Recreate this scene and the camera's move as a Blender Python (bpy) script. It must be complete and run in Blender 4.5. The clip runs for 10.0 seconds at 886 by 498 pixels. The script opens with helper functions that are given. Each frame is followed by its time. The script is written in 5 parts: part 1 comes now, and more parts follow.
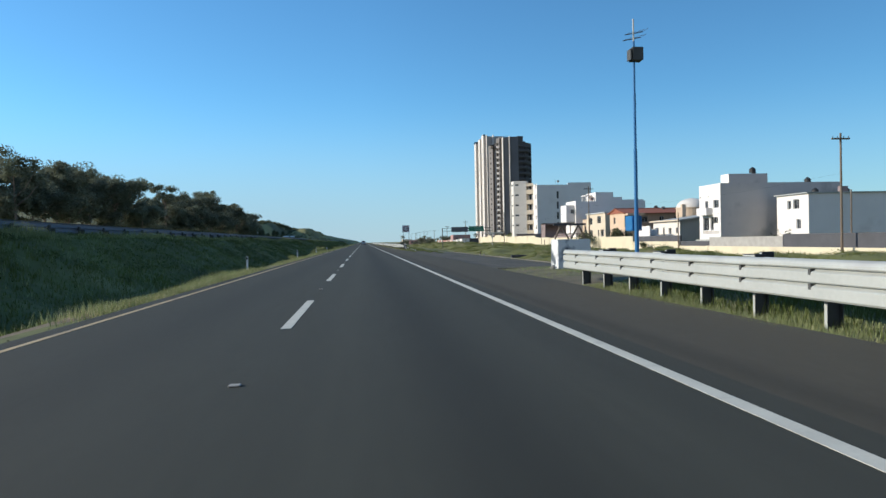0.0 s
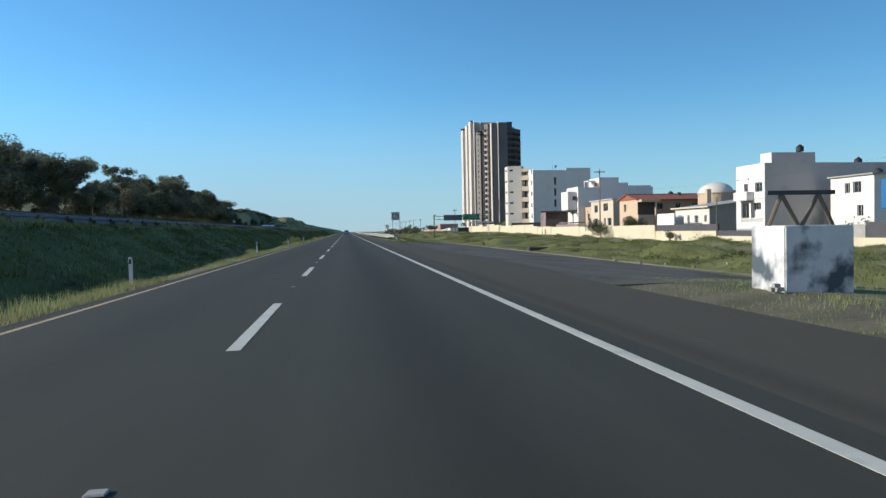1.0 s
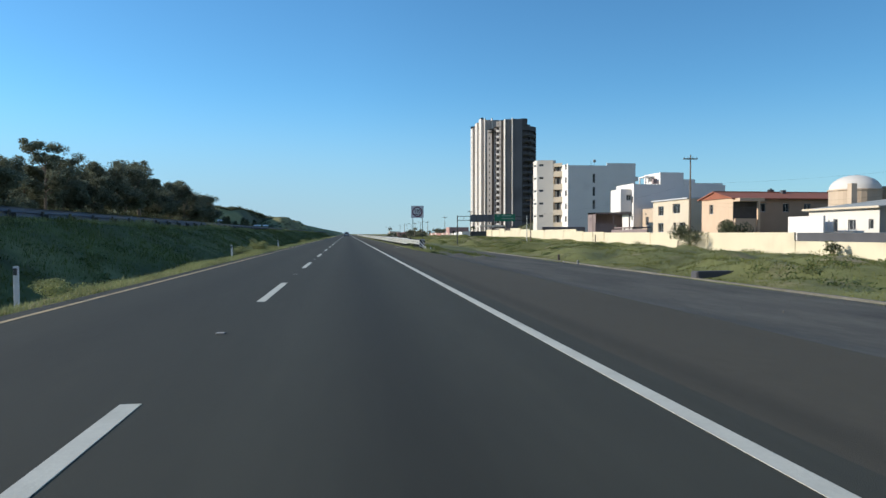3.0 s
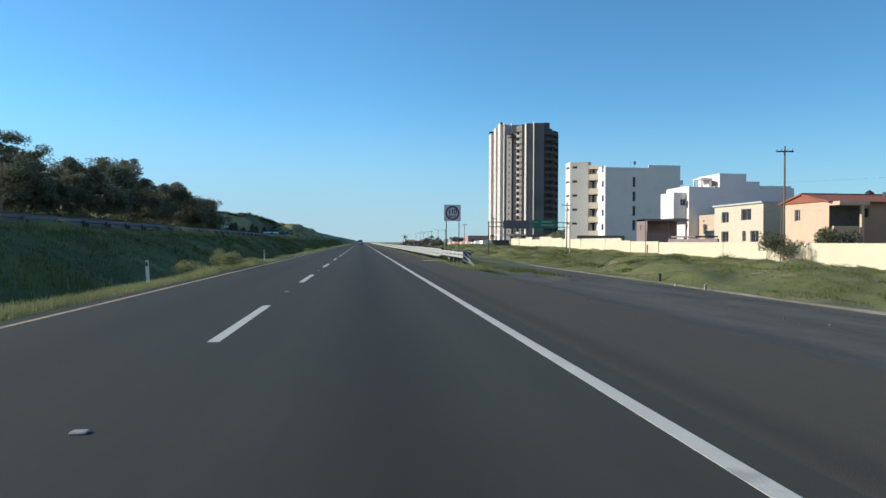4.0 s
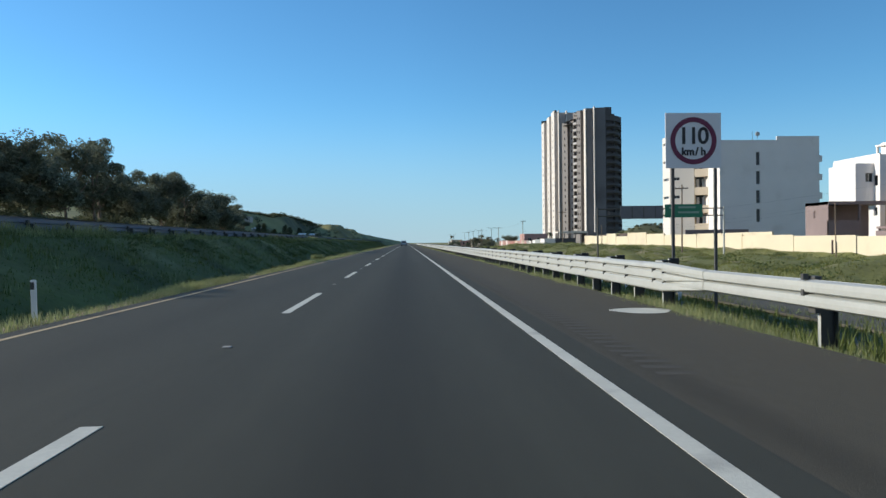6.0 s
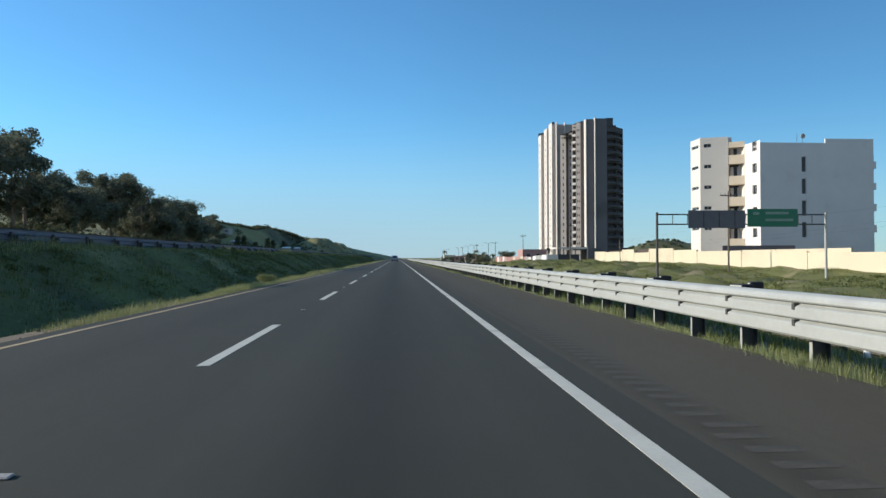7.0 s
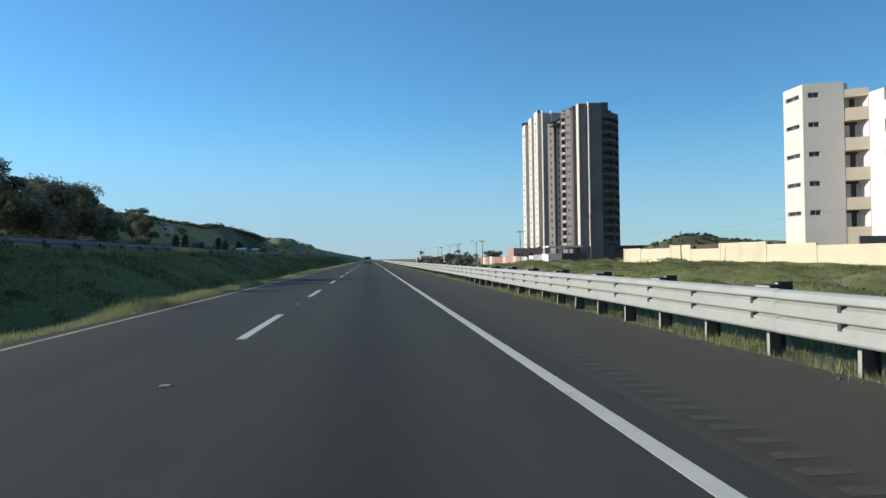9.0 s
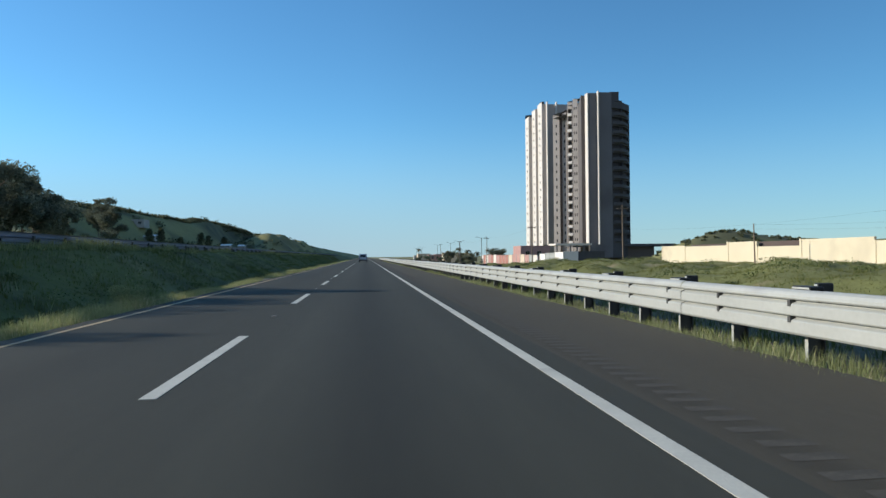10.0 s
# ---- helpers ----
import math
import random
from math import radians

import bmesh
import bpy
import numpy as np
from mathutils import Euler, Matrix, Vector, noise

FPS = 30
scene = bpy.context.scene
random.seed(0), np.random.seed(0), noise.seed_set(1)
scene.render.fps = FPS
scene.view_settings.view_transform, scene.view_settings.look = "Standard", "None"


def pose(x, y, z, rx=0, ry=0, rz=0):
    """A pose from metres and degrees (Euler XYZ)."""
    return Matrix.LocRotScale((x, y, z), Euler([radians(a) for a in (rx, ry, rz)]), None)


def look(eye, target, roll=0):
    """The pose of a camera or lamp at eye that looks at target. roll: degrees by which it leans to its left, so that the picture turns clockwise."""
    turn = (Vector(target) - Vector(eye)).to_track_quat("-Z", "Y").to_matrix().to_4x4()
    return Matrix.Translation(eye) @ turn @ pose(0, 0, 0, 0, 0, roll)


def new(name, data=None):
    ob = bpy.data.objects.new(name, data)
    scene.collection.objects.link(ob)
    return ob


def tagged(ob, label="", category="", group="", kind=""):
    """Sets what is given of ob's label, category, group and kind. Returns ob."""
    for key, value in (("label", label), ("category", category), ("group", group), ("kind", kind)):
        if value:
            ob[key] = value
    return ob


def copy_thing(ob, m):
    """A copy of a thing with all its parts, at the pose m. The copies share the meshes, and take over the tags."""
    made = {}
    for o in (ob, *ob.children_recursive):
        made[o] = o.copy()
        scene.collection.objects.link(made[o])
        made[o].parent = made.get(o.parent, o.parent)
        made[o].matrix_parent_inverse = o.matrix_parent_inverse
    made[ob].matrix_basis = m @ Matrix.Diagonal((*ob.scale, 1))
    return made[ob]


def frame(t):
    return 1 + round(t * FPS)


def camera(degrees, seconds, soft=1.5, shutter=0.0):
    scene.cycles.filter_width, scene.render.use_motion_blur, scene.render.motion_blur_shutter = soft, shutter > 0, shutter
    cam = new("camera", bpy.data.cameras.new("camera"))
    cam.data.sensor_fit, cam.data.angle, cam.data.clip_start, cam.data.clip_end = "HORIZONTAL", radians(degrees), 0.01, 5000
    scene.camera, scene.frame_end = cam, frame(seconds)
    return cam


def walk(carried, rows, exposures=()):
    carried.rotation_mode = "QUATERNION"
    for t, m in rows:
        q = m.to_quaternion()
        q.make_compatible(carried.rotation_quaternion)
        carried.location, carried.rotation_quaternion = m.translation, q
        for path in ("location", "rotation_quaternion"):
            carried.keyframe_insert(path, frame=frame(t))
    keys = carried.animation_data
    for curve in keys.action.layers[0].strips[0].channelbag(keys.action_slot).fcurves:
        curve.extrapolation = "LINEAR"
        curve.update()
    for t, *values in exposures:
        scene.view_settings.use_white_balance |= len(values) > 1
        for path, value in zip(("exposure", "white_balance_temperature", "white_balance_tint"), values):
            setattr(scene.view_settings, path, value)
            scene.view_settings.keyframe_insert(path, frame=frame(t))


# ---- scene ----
cam = camera(65.90, 10.0)
PATH = [
    (0.0, (-2.542, 0.608, 1.148), (3.268, 50.265, 0.529), -1.18),
    (0.5, (-2.544, 7.477, 1.148), (4.370, 56.992, 0.481), -0.77),
    (1.0, (-2.474, 14.567, 1.148), (4.509, 64.057, -0.264), -1.16),
    (1.5, (-2.445, 21.737, 1.148), (5.186, 71.140, 0.058), -0.43),
    (2.0, (-2.353, 29.136, 1.148), (5.654, 78.477, -0.039), -0.74),
    (2.5, (-2.268, 36.456, 1.148), (5.939, 85.761, -0.123), -0.24),
    (2.7, (-2.224, 39.473, 1.148), (5.577, 88.848, 0.034), -0.18),
    (3.8, (-1.983, 56.242, 1.148), (3.564, 105.918, -0.108), 0.15),
    (4.0, (-1.939, 59.315, 1.148), (4.002, 108.958, 0.635), 0.26),
    (4.5, (-1.788, 67.028, 1.148), (2.922, 116.804, 0.810), 0.33),
    (5.0, (-1.697, 74.778, 1.148), (-0.057, 124.751, 1.056), -0.13),
    (5.5, (-1.621, 82.563, 1.148), (0.503, 132.513, 0.503), -1.06),
    (5.7, (-1.609, 85.637, 1.148), (0.881, 135.571, 0.533), -0.94),
    (6.8, (-1.546, 102.598, 1.148), (1.346, 152.514, 1.413), -0.30),
    (7.0, (-1.534, 105.693, 1.148), (1.804, 155.578, 1.765), -0.19),
    (7.5, (-1.580, 113.499, 1.148), (2.378, 163.326, 2.422), -0.56),
    (8.0, (-1.610, 121.373, 1.148), (3.073, 171.152, 1.385), -1.08),
    (8.5, (-1.668, 129.328, 1.148), (3.150, 179.091, 1.785), -0.43),
    (9.0, (-1.709, 137.253, 1.148), (3.611, 186.964, 1.809), -0.80),
    (9.5, (-1.772, 145.161, 1.148), (3.713, 194.855, 1.731), -1.05),
    (10.0, (-1.828, 153.158, 1.148), (3.833, 202.834, 1.664), -0.51),
]
walk(cam, [(t, look(eye, target, roll)) for t, eye, target, roll in PATH],
     exposures=[(0.0, 0.02), (0.5, -0.04), (2.0, -0.02), (2.7, 0.0), (4.0, 0.05), (4.5, 0.08), (5.0, 0.08), (5.5, -0.03), (7.0, 0.0), (7.5, -0.06), (10.0, -0.06)])

# ---- light ----
SUN_EL, SUN_AZ = radians(21.0), radians(-83.0)      # azimuth from +y, clockwise
world = bpy.data.worlds.new("sky")
scene.world = world
world.use_nodes = True
wn = world.node_tree
sky = wn.nodes.new("ShaderNodeTexSky")
sky.sky_type = "NISHITA"
sky.sun_disc = False
sky.sun_elevation, sky.sun_rotation = SUN_EL, SUN_AZ
sky.altitude, sky.air_density, sky.dust_density, sky.ozone_density = 0, 1.0, 0.0, 5.0
wn.nodes["Background"].inputs["Strength"].default_value = 0.167
tint = wn.nodes.new("ShaderNodeMix")
tint.data_type, tint.blend_type = "RGBA", "MULTIPLY"
tint.inputs["Factor"].default_value = 1.0
tint.inputs["B"].default_value = (0.72, 1.09, 1.15, 1)
wn.links.new(sky.outputs["Color"], tint.inputs["A"])
# pale sea haze that thickens towards the horizon, most on the sunward side
where, split, fade, haze = wn.nodes.new("ShaderNodeTexCoord"), wn.nodes.new("ShaderNodeSeparateXYZ"), wn.nodes.new("ShaderNodeMapRange"), wn.nodes.new("ShaderNodeMix")
wn.links.new(where.outputs["Generated"], split.inputs[0])
wn.links.new(split.outputs["Z"], fade.inputs["Value"])
fade.interpolation_type = "SMOOTHERSTEP"
fade.inputs["From Min"].default_value, fade.inputs["From Max"].default_value = -0.02, 0.23
fade.inputs["To Min"].default_value, fade.inputs["To Max"].default_value = 0.80, 0.0
haze.data_type = "RGBA"
haze.inputs["B"].default_value = (2.2, 3.12, 4.25, 1)
glow, amount, dim, toward = wn.nodes.new("ShaderNodeMapRange"), wn.nodes.new("ShaderNodeMath"), wn.nodes.new("ShaderNodeMapRange"), wn.nodes.new("ShaderNodeMix")
wn.links.new(split.outputs["X"], glow.inputs["Value"])
glow.inputs["From Min"].default_value, glow.inputs["From Max"].default_value = -0.1, 0.7
glow.inputs["To Min"].default_value, glow.inputs["To Max"].default_value = 1.0, 0.55
amount.operation = "MULTIPLY"
wn.links.new(fade.outputs[0], amount.inputs[0])
wn.links.new(glow.outputs[0], amount.inputs[1])
wn.links.new(amount.outputs[0], haze.inputs["Factor"])
wn.links.new(split.outputs["X"], dim.inputs["Value"])
dim.inputs["From Min"].default_value, dim.inputs["From Max"].default_value = 0.0, 0.7
dim.inputs["To Min"].default_value, dim.inputs["To Max"].default_value = 1.0, 0.70
toward.data_type, toward.blend_type = "RGBA", "MULTIPLY"
toward.inputs["Factor"].default_value = 1.0
wn.links.new(tint.outputs["Result"], toward.inputs["A"])
wn.links.new(dim.outputs[0], toward.inputs["B"])
wn.links.new(toward.outputs["Result"], haze.inputs["A"])
# the broad milky half of the sky behind the traveller
back, low, both, milky = wn.nodes.new("ShaderNodeMapRange"), wn.nodes.new("ShaderNodeMapRange"), wn.nodes.new("ShaderNodeMath"), wn.nodes.new("ShaderNodeMix")
wn.links.new(split.outputs["Y"], back.inputs["Value"])
back.inputs["From Min"].default_value, back.inputs["From Max"].default_value = -0.7, 0.25
back.inputs["To Min"].default_value, back.inputs["To Max"].default_value = 0.85, 0.0
back.interpolation_type = low.interpolation_type = "SMOOTHSTEP"
wn.links.new(split.outputs["Z"], low.inputs["Value"])
low.inputs["From Min"].default_value, low.inputs["From Max"].default_value = 0.1, 0.9
low.inputs["To Min"].default_value, low.inputs["To Max"].default_value = 1.0, 0.0
both.operation = "MULTIPLY"
wn.links.new(back.outputs[0], both.inputs[0])
wn.links.new(low.outputs[0], both.inputs[1])
wn.links.new(both.outputs[0], milky.inputs["Factor"])
milky.data_type = "RGBA"
milky.inputs["B"].default_value = (2.25, 2.6, 3.15, 1)
wn.links.new(haze.outputs["Result"], milky.inputs["A"])
wn.links.new(milky.outputs["Result"], wn.nodes["Background"].inputs["Color"])
sun = new("sun", bpy.data.lights.new("sun", "SUN"))
sun.data.energy, sun.data.angle, sun.data.color = 5.0, radians(0.53), (1.0, 0.93, 0.81)
to_sun = Vector((math.sin(SUN_AZ) * math.cos(SUN_EL), math.cos(SUN_AZ) * math.cos(SUN_EL), math.sin(SUN_EL)))
sun.matrix_world = look(Vector((0, 150, 80)), Vector((0, 150, 80)) - to_sun)


# ---- materials ----
def mat(name, colour, rough=0.7, metal=0.0, vary=0.12, scale=3.0, fine=40.0, bump=0.0, bump_scale=60.0, dark=None, stain=0.0, by_object=0.0, stretch=(1, 1, 1), spec=0.5, thin=0.0, bands=()):
    """A surface with variation at two scales, optional stains, fine relief and a difference from piece to piece."""
    m = bpy.data.materials.new(name)
    m.use_nodes = True
    nt = m.node_tree
    b = nt.nodes["Principled BSDF"]
    b.inputs["Roughness"].default_value, b.inputs["Metallic"].default_value = rough, metal
    b.inputs["Specular IOR Level"].default_value = spec
    geo = nt.nodes.new("ShaderNodeTexCoord")
    mp = nt.nodes.new("ShaderNodeMapping")
    mp.inputs["Scale"].default_value = stretch
    nt.links.new(geo.outputs["Object"], mp.inputs["Vector"])

    def tex(s, detail):
        n = nt.nodes.new("ShaderNodeTexNoise")
        n.inputs["Scale"].default_value, n.inputs["Detail"].default_value = s, detail
        nt.links.new(mp.outputs["Vector"], n.inputs["Vector"])
        return n.outputs["Fac"]

    def math_node(op, a, c):
        n = nt.nodes.new("ShaderNodeMath")
        n.operation = op
        for i, v in enumerate((a, c)):
            if isinstance(v, (int, float)):
                n.inputs[i].default_value = v
            else:
                nt.links.new(v, n.inputs[i])
        return n.outputs[0]

    big, small = tex(scale, 4), tex(fine, 3)
    f = math_node("ADD", math_node("MULTIPLY", math_node("SUBTRACT", big, 0.5), 4 * vary), math_node("MULTIPLY", math_node("SUBTRACT", small, 0.5), 2 * vary))
    if by_object:
        oi = nt.nodes.new("ShaderNodeObjectInfo")
        f = math_node("ADD", f, math_node("MULTIPLY", math_node("SUBTRACT", oi.outputs["Random"], 0.5), 2 * by_object))
    f = math_node("ADD", f, 1.0)
    hsv = nt.nodes.new("ShaderNodeHueSaturation")
    hsv.inputs["Color"].default_value = (*colour, 1)
    nt.links.new(f, hsv.inputs["Value"])
    out = hsv.outputs["Color"]
    if dark:
        mix = nt.nodes.new("ShaderNodeMix")
        mix.data_type = "RGBA"
        ramp = nt.nodes.new("ShaderNodeMapRange")
        ramp.inputs["From Min"].default_value, ramp.inputs["From Max"].default_value = 0.62 - 0.3 * stain, 0.72 - 0.2 * stain
        nt.links.new(tex(scale * 0.6 + 0.01, 6), ramp.inputs["Value"])
        nt.links.new(ramp.outputs[0], mix.inputs["Factor"])
        nt.links.new(out, mix.inputs["A"])
        mix.inputs["B"].default_value = (*dark, 1)
        out = mix.outputs["Result"]
    if bands:
        # worn or oily tracks running along y: (centre x, half width, darkening)
        sx = nt.nodes.new("ShaderNodeSeparateXYZ")
        nt.links.new(geo.outputs["Object"], sx.inputs[0])
        total = None
        for c, w, k in bands:
            r = nt.nodes.new("ShaderNodeMapRange")
            r.interpolation_type = "SMOOTHSTEP"
            r.inputs["From Min"].default_value, r.inputs["From Max"].default_value = 0.0, w
            r.inputs["To Min"].default_value, r.inputs["To Max"].default_value = k, 0.0
            nt.links.new(math_node("ABSOLUTE", math_node("SUBTRACT", sx.outputs["X"], c), 0.0), r.inputs["Value"])
            total = r.outputs[0] if total is None else math_node("ADD", total, r.outputs[0])
        total = math_node("MULTIPLY", total, math_node("ADD", big, 0.5))
        mul = nt.nodes.new("ShaderNodeHueSaturation")
        nt.links.new(out, mul.inputs["Color"])
        nt.links.new(math_node("SUBTRACT", 1.0, total), mul.inputs["Value"])
        out = mul.outputs["Color"]
    nt.links.new(out, b.inputs["Base Color"])
    if thin:
        tl, mx = nt.nodes.new("ShaderNodeBsdfTranslucent"), nt.nodes.new("ShaderNodeMixShader")
        nt.links.new(out, tl.inputs["Color"])
        mx.inputs[0].default_value = thin
        nt.links.new(b.outputs[0], mx.inputs[1])
        nt.links.new(tl.outputs[0], mx.inputs[2])
        nt.links.new(mx.outputs[0], nt.nodes["Material Output"].inputs["Surface"])
    if bump:
        bp = nt.nodes.new("ShaderNodeBump")
        bp.inputs["Strength"].default_value, bp.inputs["Distance"].default_value = bump, 0.02
        rough_tex = nt.nodes.new("ShaderNodeTexNoise")
        rough_tex.inputs["Scale"].default_value, rough_tex.inputs["Detail"].default_value = bump_scale, 4
        nt.links.new(geo.outputs["Object"], rough_tex.inputs["Vector"])
        nt.links.new(rough_tex.outputs["Fac"], bp.inputs["Height"])
        nt.links.new(bp.outputs["Normal"], b.inputs["Normal"])
    return m


ASPHALT = mat("asphalt", (0.047, 0.0465, 0.0345), 0.88, vary=0.14, scale=0.25, fine=9, bump=0.25, bump_scale=160, stretch=(1, 0.10, 1), spec=0.3, bands=((-1.75, 0.75, 0.32), (-5.1, 0.8, 0.14), (-2.75, 0.35, -0.10), (-0.75, 0.35, -0.10)))
SHOULDER = mat("shoulder_asphalt", (0.075, 0.065, 0.045), 0.9, vary=0.13, scale=0.35, fine=14, bump=0.35, bump_scale=110, stretch=(1, 0.2, 1), spec=0.3, bands=((0.62, 0.36, 0.28),))
APRON = mat("apron_asphalt", (0.112, 0.10, 0.078), 0.92, vary=0.38, scale=0.45, fine=6, bump=0.5, bump_scale=60, dark=(0.07, 0.063, 0.05), stain=0.3, stretch=(1, 0.45, 1), spec=0.3)
GRAVEL = mat("gravelly_dirt", (0.15, 0.115, 0.078), 0.95, vary=0.22, scale=0.8, fine=30, bump=0.9, bump_scale=40)
WHITE_LINE = mat("white_road_paint", (0.56, 0.54, 0.45), 0.75, vary=0.10, scale=2, fine=30, bump=0.15, dark=(0.36, 0.34, 0.29), stain=0.1)
YELLOW_LINE = mat("yellow_road_paint", (0.50, 0.36, 0.19), 0.75, vary=0.16, scale=1.5, fine=40, dark=(0.22, 0.17, 0.11), stain=0.2)
GROUND = mat("grassy_soil", (0.088, 0.10, 0.020), 0.95, vary=0.42, scale=0.22, fine=3.5, bump=1.0, bump_scale=6, dark=(0.19, 0.19, 0.07), stain=0.16)
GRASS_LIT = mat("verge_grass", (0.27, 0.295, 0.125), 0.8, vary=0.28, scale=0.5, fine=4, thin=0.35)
GRASS_BANK = mat("bank_grass", (0.162, 0.17, 0.047), 0.8, vary=0.34, scale=0.16, fine=2, thin=0.3)
HILL = mat("dry_hillside", (0.235, 0.22, 0.08), 0.95, vary=0.28, scale=0.06, fine=1.2, bump=0.4, bump_scale=3, dark=(0.08, 0.085, 0.04), stain=0.35)
GRASS_DRY = mat("dry_grass", (0.46, 0.42, 0.24), 0.85, vary=0.25, scale=0.6, fine=5, thin=0.3)
# darker counterpart of GRASS_LIT, with the shade of the ditch in its colour
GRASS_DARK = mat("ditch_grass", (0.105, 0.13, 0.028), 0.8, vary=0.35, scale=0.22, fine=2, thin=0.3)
STEEL = mat("galvanised_steel", (0.43, 0.44, 0.405), 0.6, metal=0.15, vary=0.09, scale=1.2, fine=14, dark=(0.38, 0.38, 0.36), stain=0.15)
# the dark value also holds the shade on the guardrail posts
POST = mat("dull_steel_post", (0.085, 0.085, 0.08), 0.7, metal=0.3, vary=0.15, scale=3, fine=30)
CONCRETE = mat("concrete", (0.36, 0.34, 0.31), 0.9, vary=0.14, scale=1.5, fine=25, bump=0.4)
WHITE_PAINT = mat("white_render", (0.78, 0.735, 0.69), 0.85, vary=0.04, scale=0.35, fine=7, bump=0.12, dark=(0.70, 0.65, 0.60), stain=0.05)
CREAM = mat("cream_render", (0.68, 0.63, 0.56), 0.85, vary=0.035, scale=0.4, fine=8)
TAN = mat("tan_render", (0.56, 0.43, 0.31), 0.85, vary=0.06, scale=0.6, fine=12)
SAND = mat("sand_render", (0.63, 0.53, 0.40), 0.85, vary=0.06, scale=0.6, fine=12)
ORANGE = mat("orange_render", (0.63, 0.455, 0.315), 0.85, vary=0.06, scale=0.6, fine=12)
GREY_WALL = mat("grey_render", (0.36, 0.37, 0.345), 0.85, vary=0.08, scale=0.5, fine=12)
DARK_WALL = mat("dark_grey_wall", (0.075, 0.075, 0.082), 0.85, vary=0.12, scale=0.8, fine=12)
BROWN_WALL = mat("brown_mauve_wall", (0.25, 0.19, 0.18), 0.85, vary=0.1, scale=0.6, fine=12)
DARK_BROWN = mat("dark_brown_wall", (0.095, 0.07, 0.058), 0.85, vary=0.12, scale=0.6, fine=12)
YELLOW_WALL = mat("pale_yellow_wall", (0.66, 0.575, 0.41), 0.85, vary=0.05, scale=0.3, fine=8, bump=0.2, dark=(0.57, 0.49, 0.35), stain=0.16)
PINK = mat("pink_wall", (0.46, 0.27, 0.235), 0.85, vary=0.1, scale=0.5, fine=10)
RED_TILE = mat("red_roof", (0.31, 0.105, 0.06), 0.8, vary=0.12, scale=1.0, fine=14)
GLASS = mat("window_glass", (0.03, 0.035, 0.04), 0.08, vary=0.2, scale=0.5, fine=3)
DARK_GLASS = mat("dark_balcony_glass", (0.03, 0.03, 0.033), 0.25, vary=0.2, scale=0.5, fine=3)
# near-black fill: the gloom inside openings as a colour
DARK = mat("dark_opening", (0.085, 0.08, 0.075), 0.8, vary=0.2)
FRAME = mat("window_frame", (0.55, 0.55, 0.54), 0.6, vary=0.05)
WOOD_POLE = mat("weathered_wood", (0.17, 0.13, 0.095), 0.85, vary=0.2, scale=4, fine=30, stretch=(1, 1, 0.1))
BLUE = mat("blue_paint", (0.022, 0.15, 0.35), 0.45, vary=0.08)
BLACK = mat("black_plastic", (0.02, 0.02, 0.02), 0.6, vary=0.1)
WIRE = mat("cable", (0.03, 0.03, 0.03), 0.7, vary=0.05)
GREEN_SIGN = mat("green_sign", (0.012, 0.19, 0.11), 0.5, vary=0.06)
GREY_SIGN = mat("grey_blue_sign", (0.13, 0.135, 0.155), 0.55, vary=0.08)
SIGN_WHITE = mat("sign_white", (0.75, 0.75, 0.74), 0.5, vary=0.03)
SIGN_RED = mat("sign_red", (0.15, 0.014, 0.055), 0.5, vary=0.05)
SIGN_BLACK = mat("sign_black", (0.015, 0.015, 0.018), 0.5, vary=0.05)
BARK = mat("bark", (0.22, 0.17, 0.13), 0.9, vary=0.25, scale=2, fine=20, bump=0.4, stretch=(1, 1, 0.2))
LEAF = mat("eucalyptus_leaves", (0.18, 0.195, 0.135), 0.9, vary=0.3, scale=0.35, fine=3, by_object=0.12, thin=0.3, spec=0.15)
LEAF_BUSH = mat("shrub_leaves", (0.105, 0.115, 0.055), 0.7, vary=0.3, scale=0.6, fine=4, by_object=0.1, thin=0.3)
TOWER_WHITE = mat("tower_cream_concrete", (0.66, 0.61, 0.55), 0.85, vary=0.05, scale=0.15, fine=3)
BANK = mat("bank_turf", (0.15, 0.155, 0.045), 0.95, vary=0.30, scale=0.4, fine=4, bump=1.0, bump_scale=7, dark=(0.27, 0.22, 0.12), stain=0.16)
KERB = mat("dirty_kerb", (0.15, 0.14, 0.115), 0.95, vary=0.3, scale=0.8, fine=12, dark=(0.10, 0.10, 0.06), stain=0.3)
LEAF_GREEN = mat("weed_leaves", (0.10, 0.125, 0.038), 0.8, vary=0.3, scale=0.5, fine=4, thin=0.3)
RED_WALL = mat("faded_red_wall", (0.40, 0.19, 0.15), 0.85, vary=0.15, scale=0.5, fine=10)
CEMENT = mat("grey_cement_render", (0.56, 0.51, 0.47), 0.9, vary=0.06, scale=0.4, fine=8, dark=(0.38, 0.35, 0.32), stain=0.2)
# the orange render darkened, for walls turned from the sun
ORANGE_SHADED = mat("orange_render_shaded", (0.40, 0.275, 0.195), 0.85, vary=0.08, scale=0.6, fine=12)
SOIL = mat("dark_weedy_soil", (0.125, 0.105, 0.062), 0.95, vary=0.4, scale=0.9, fine=9, bump=0.8, bump_scale=20, dark=(0.075, 0.08, 0.03), stain=0.35)
STONE = mat("grey_brown_stone", (0.095, 0.083, 0.064), 0.95, vary=0.25, scale=6, fine=30)
# rail steel with shade and bluish glare put into the colour
SHADED_STEEL = mat("shaded_rail_steel", (0.13, 0.155, 0.21), 0.6, metal=0.1, vary=0.1, scale=1, fine=12)
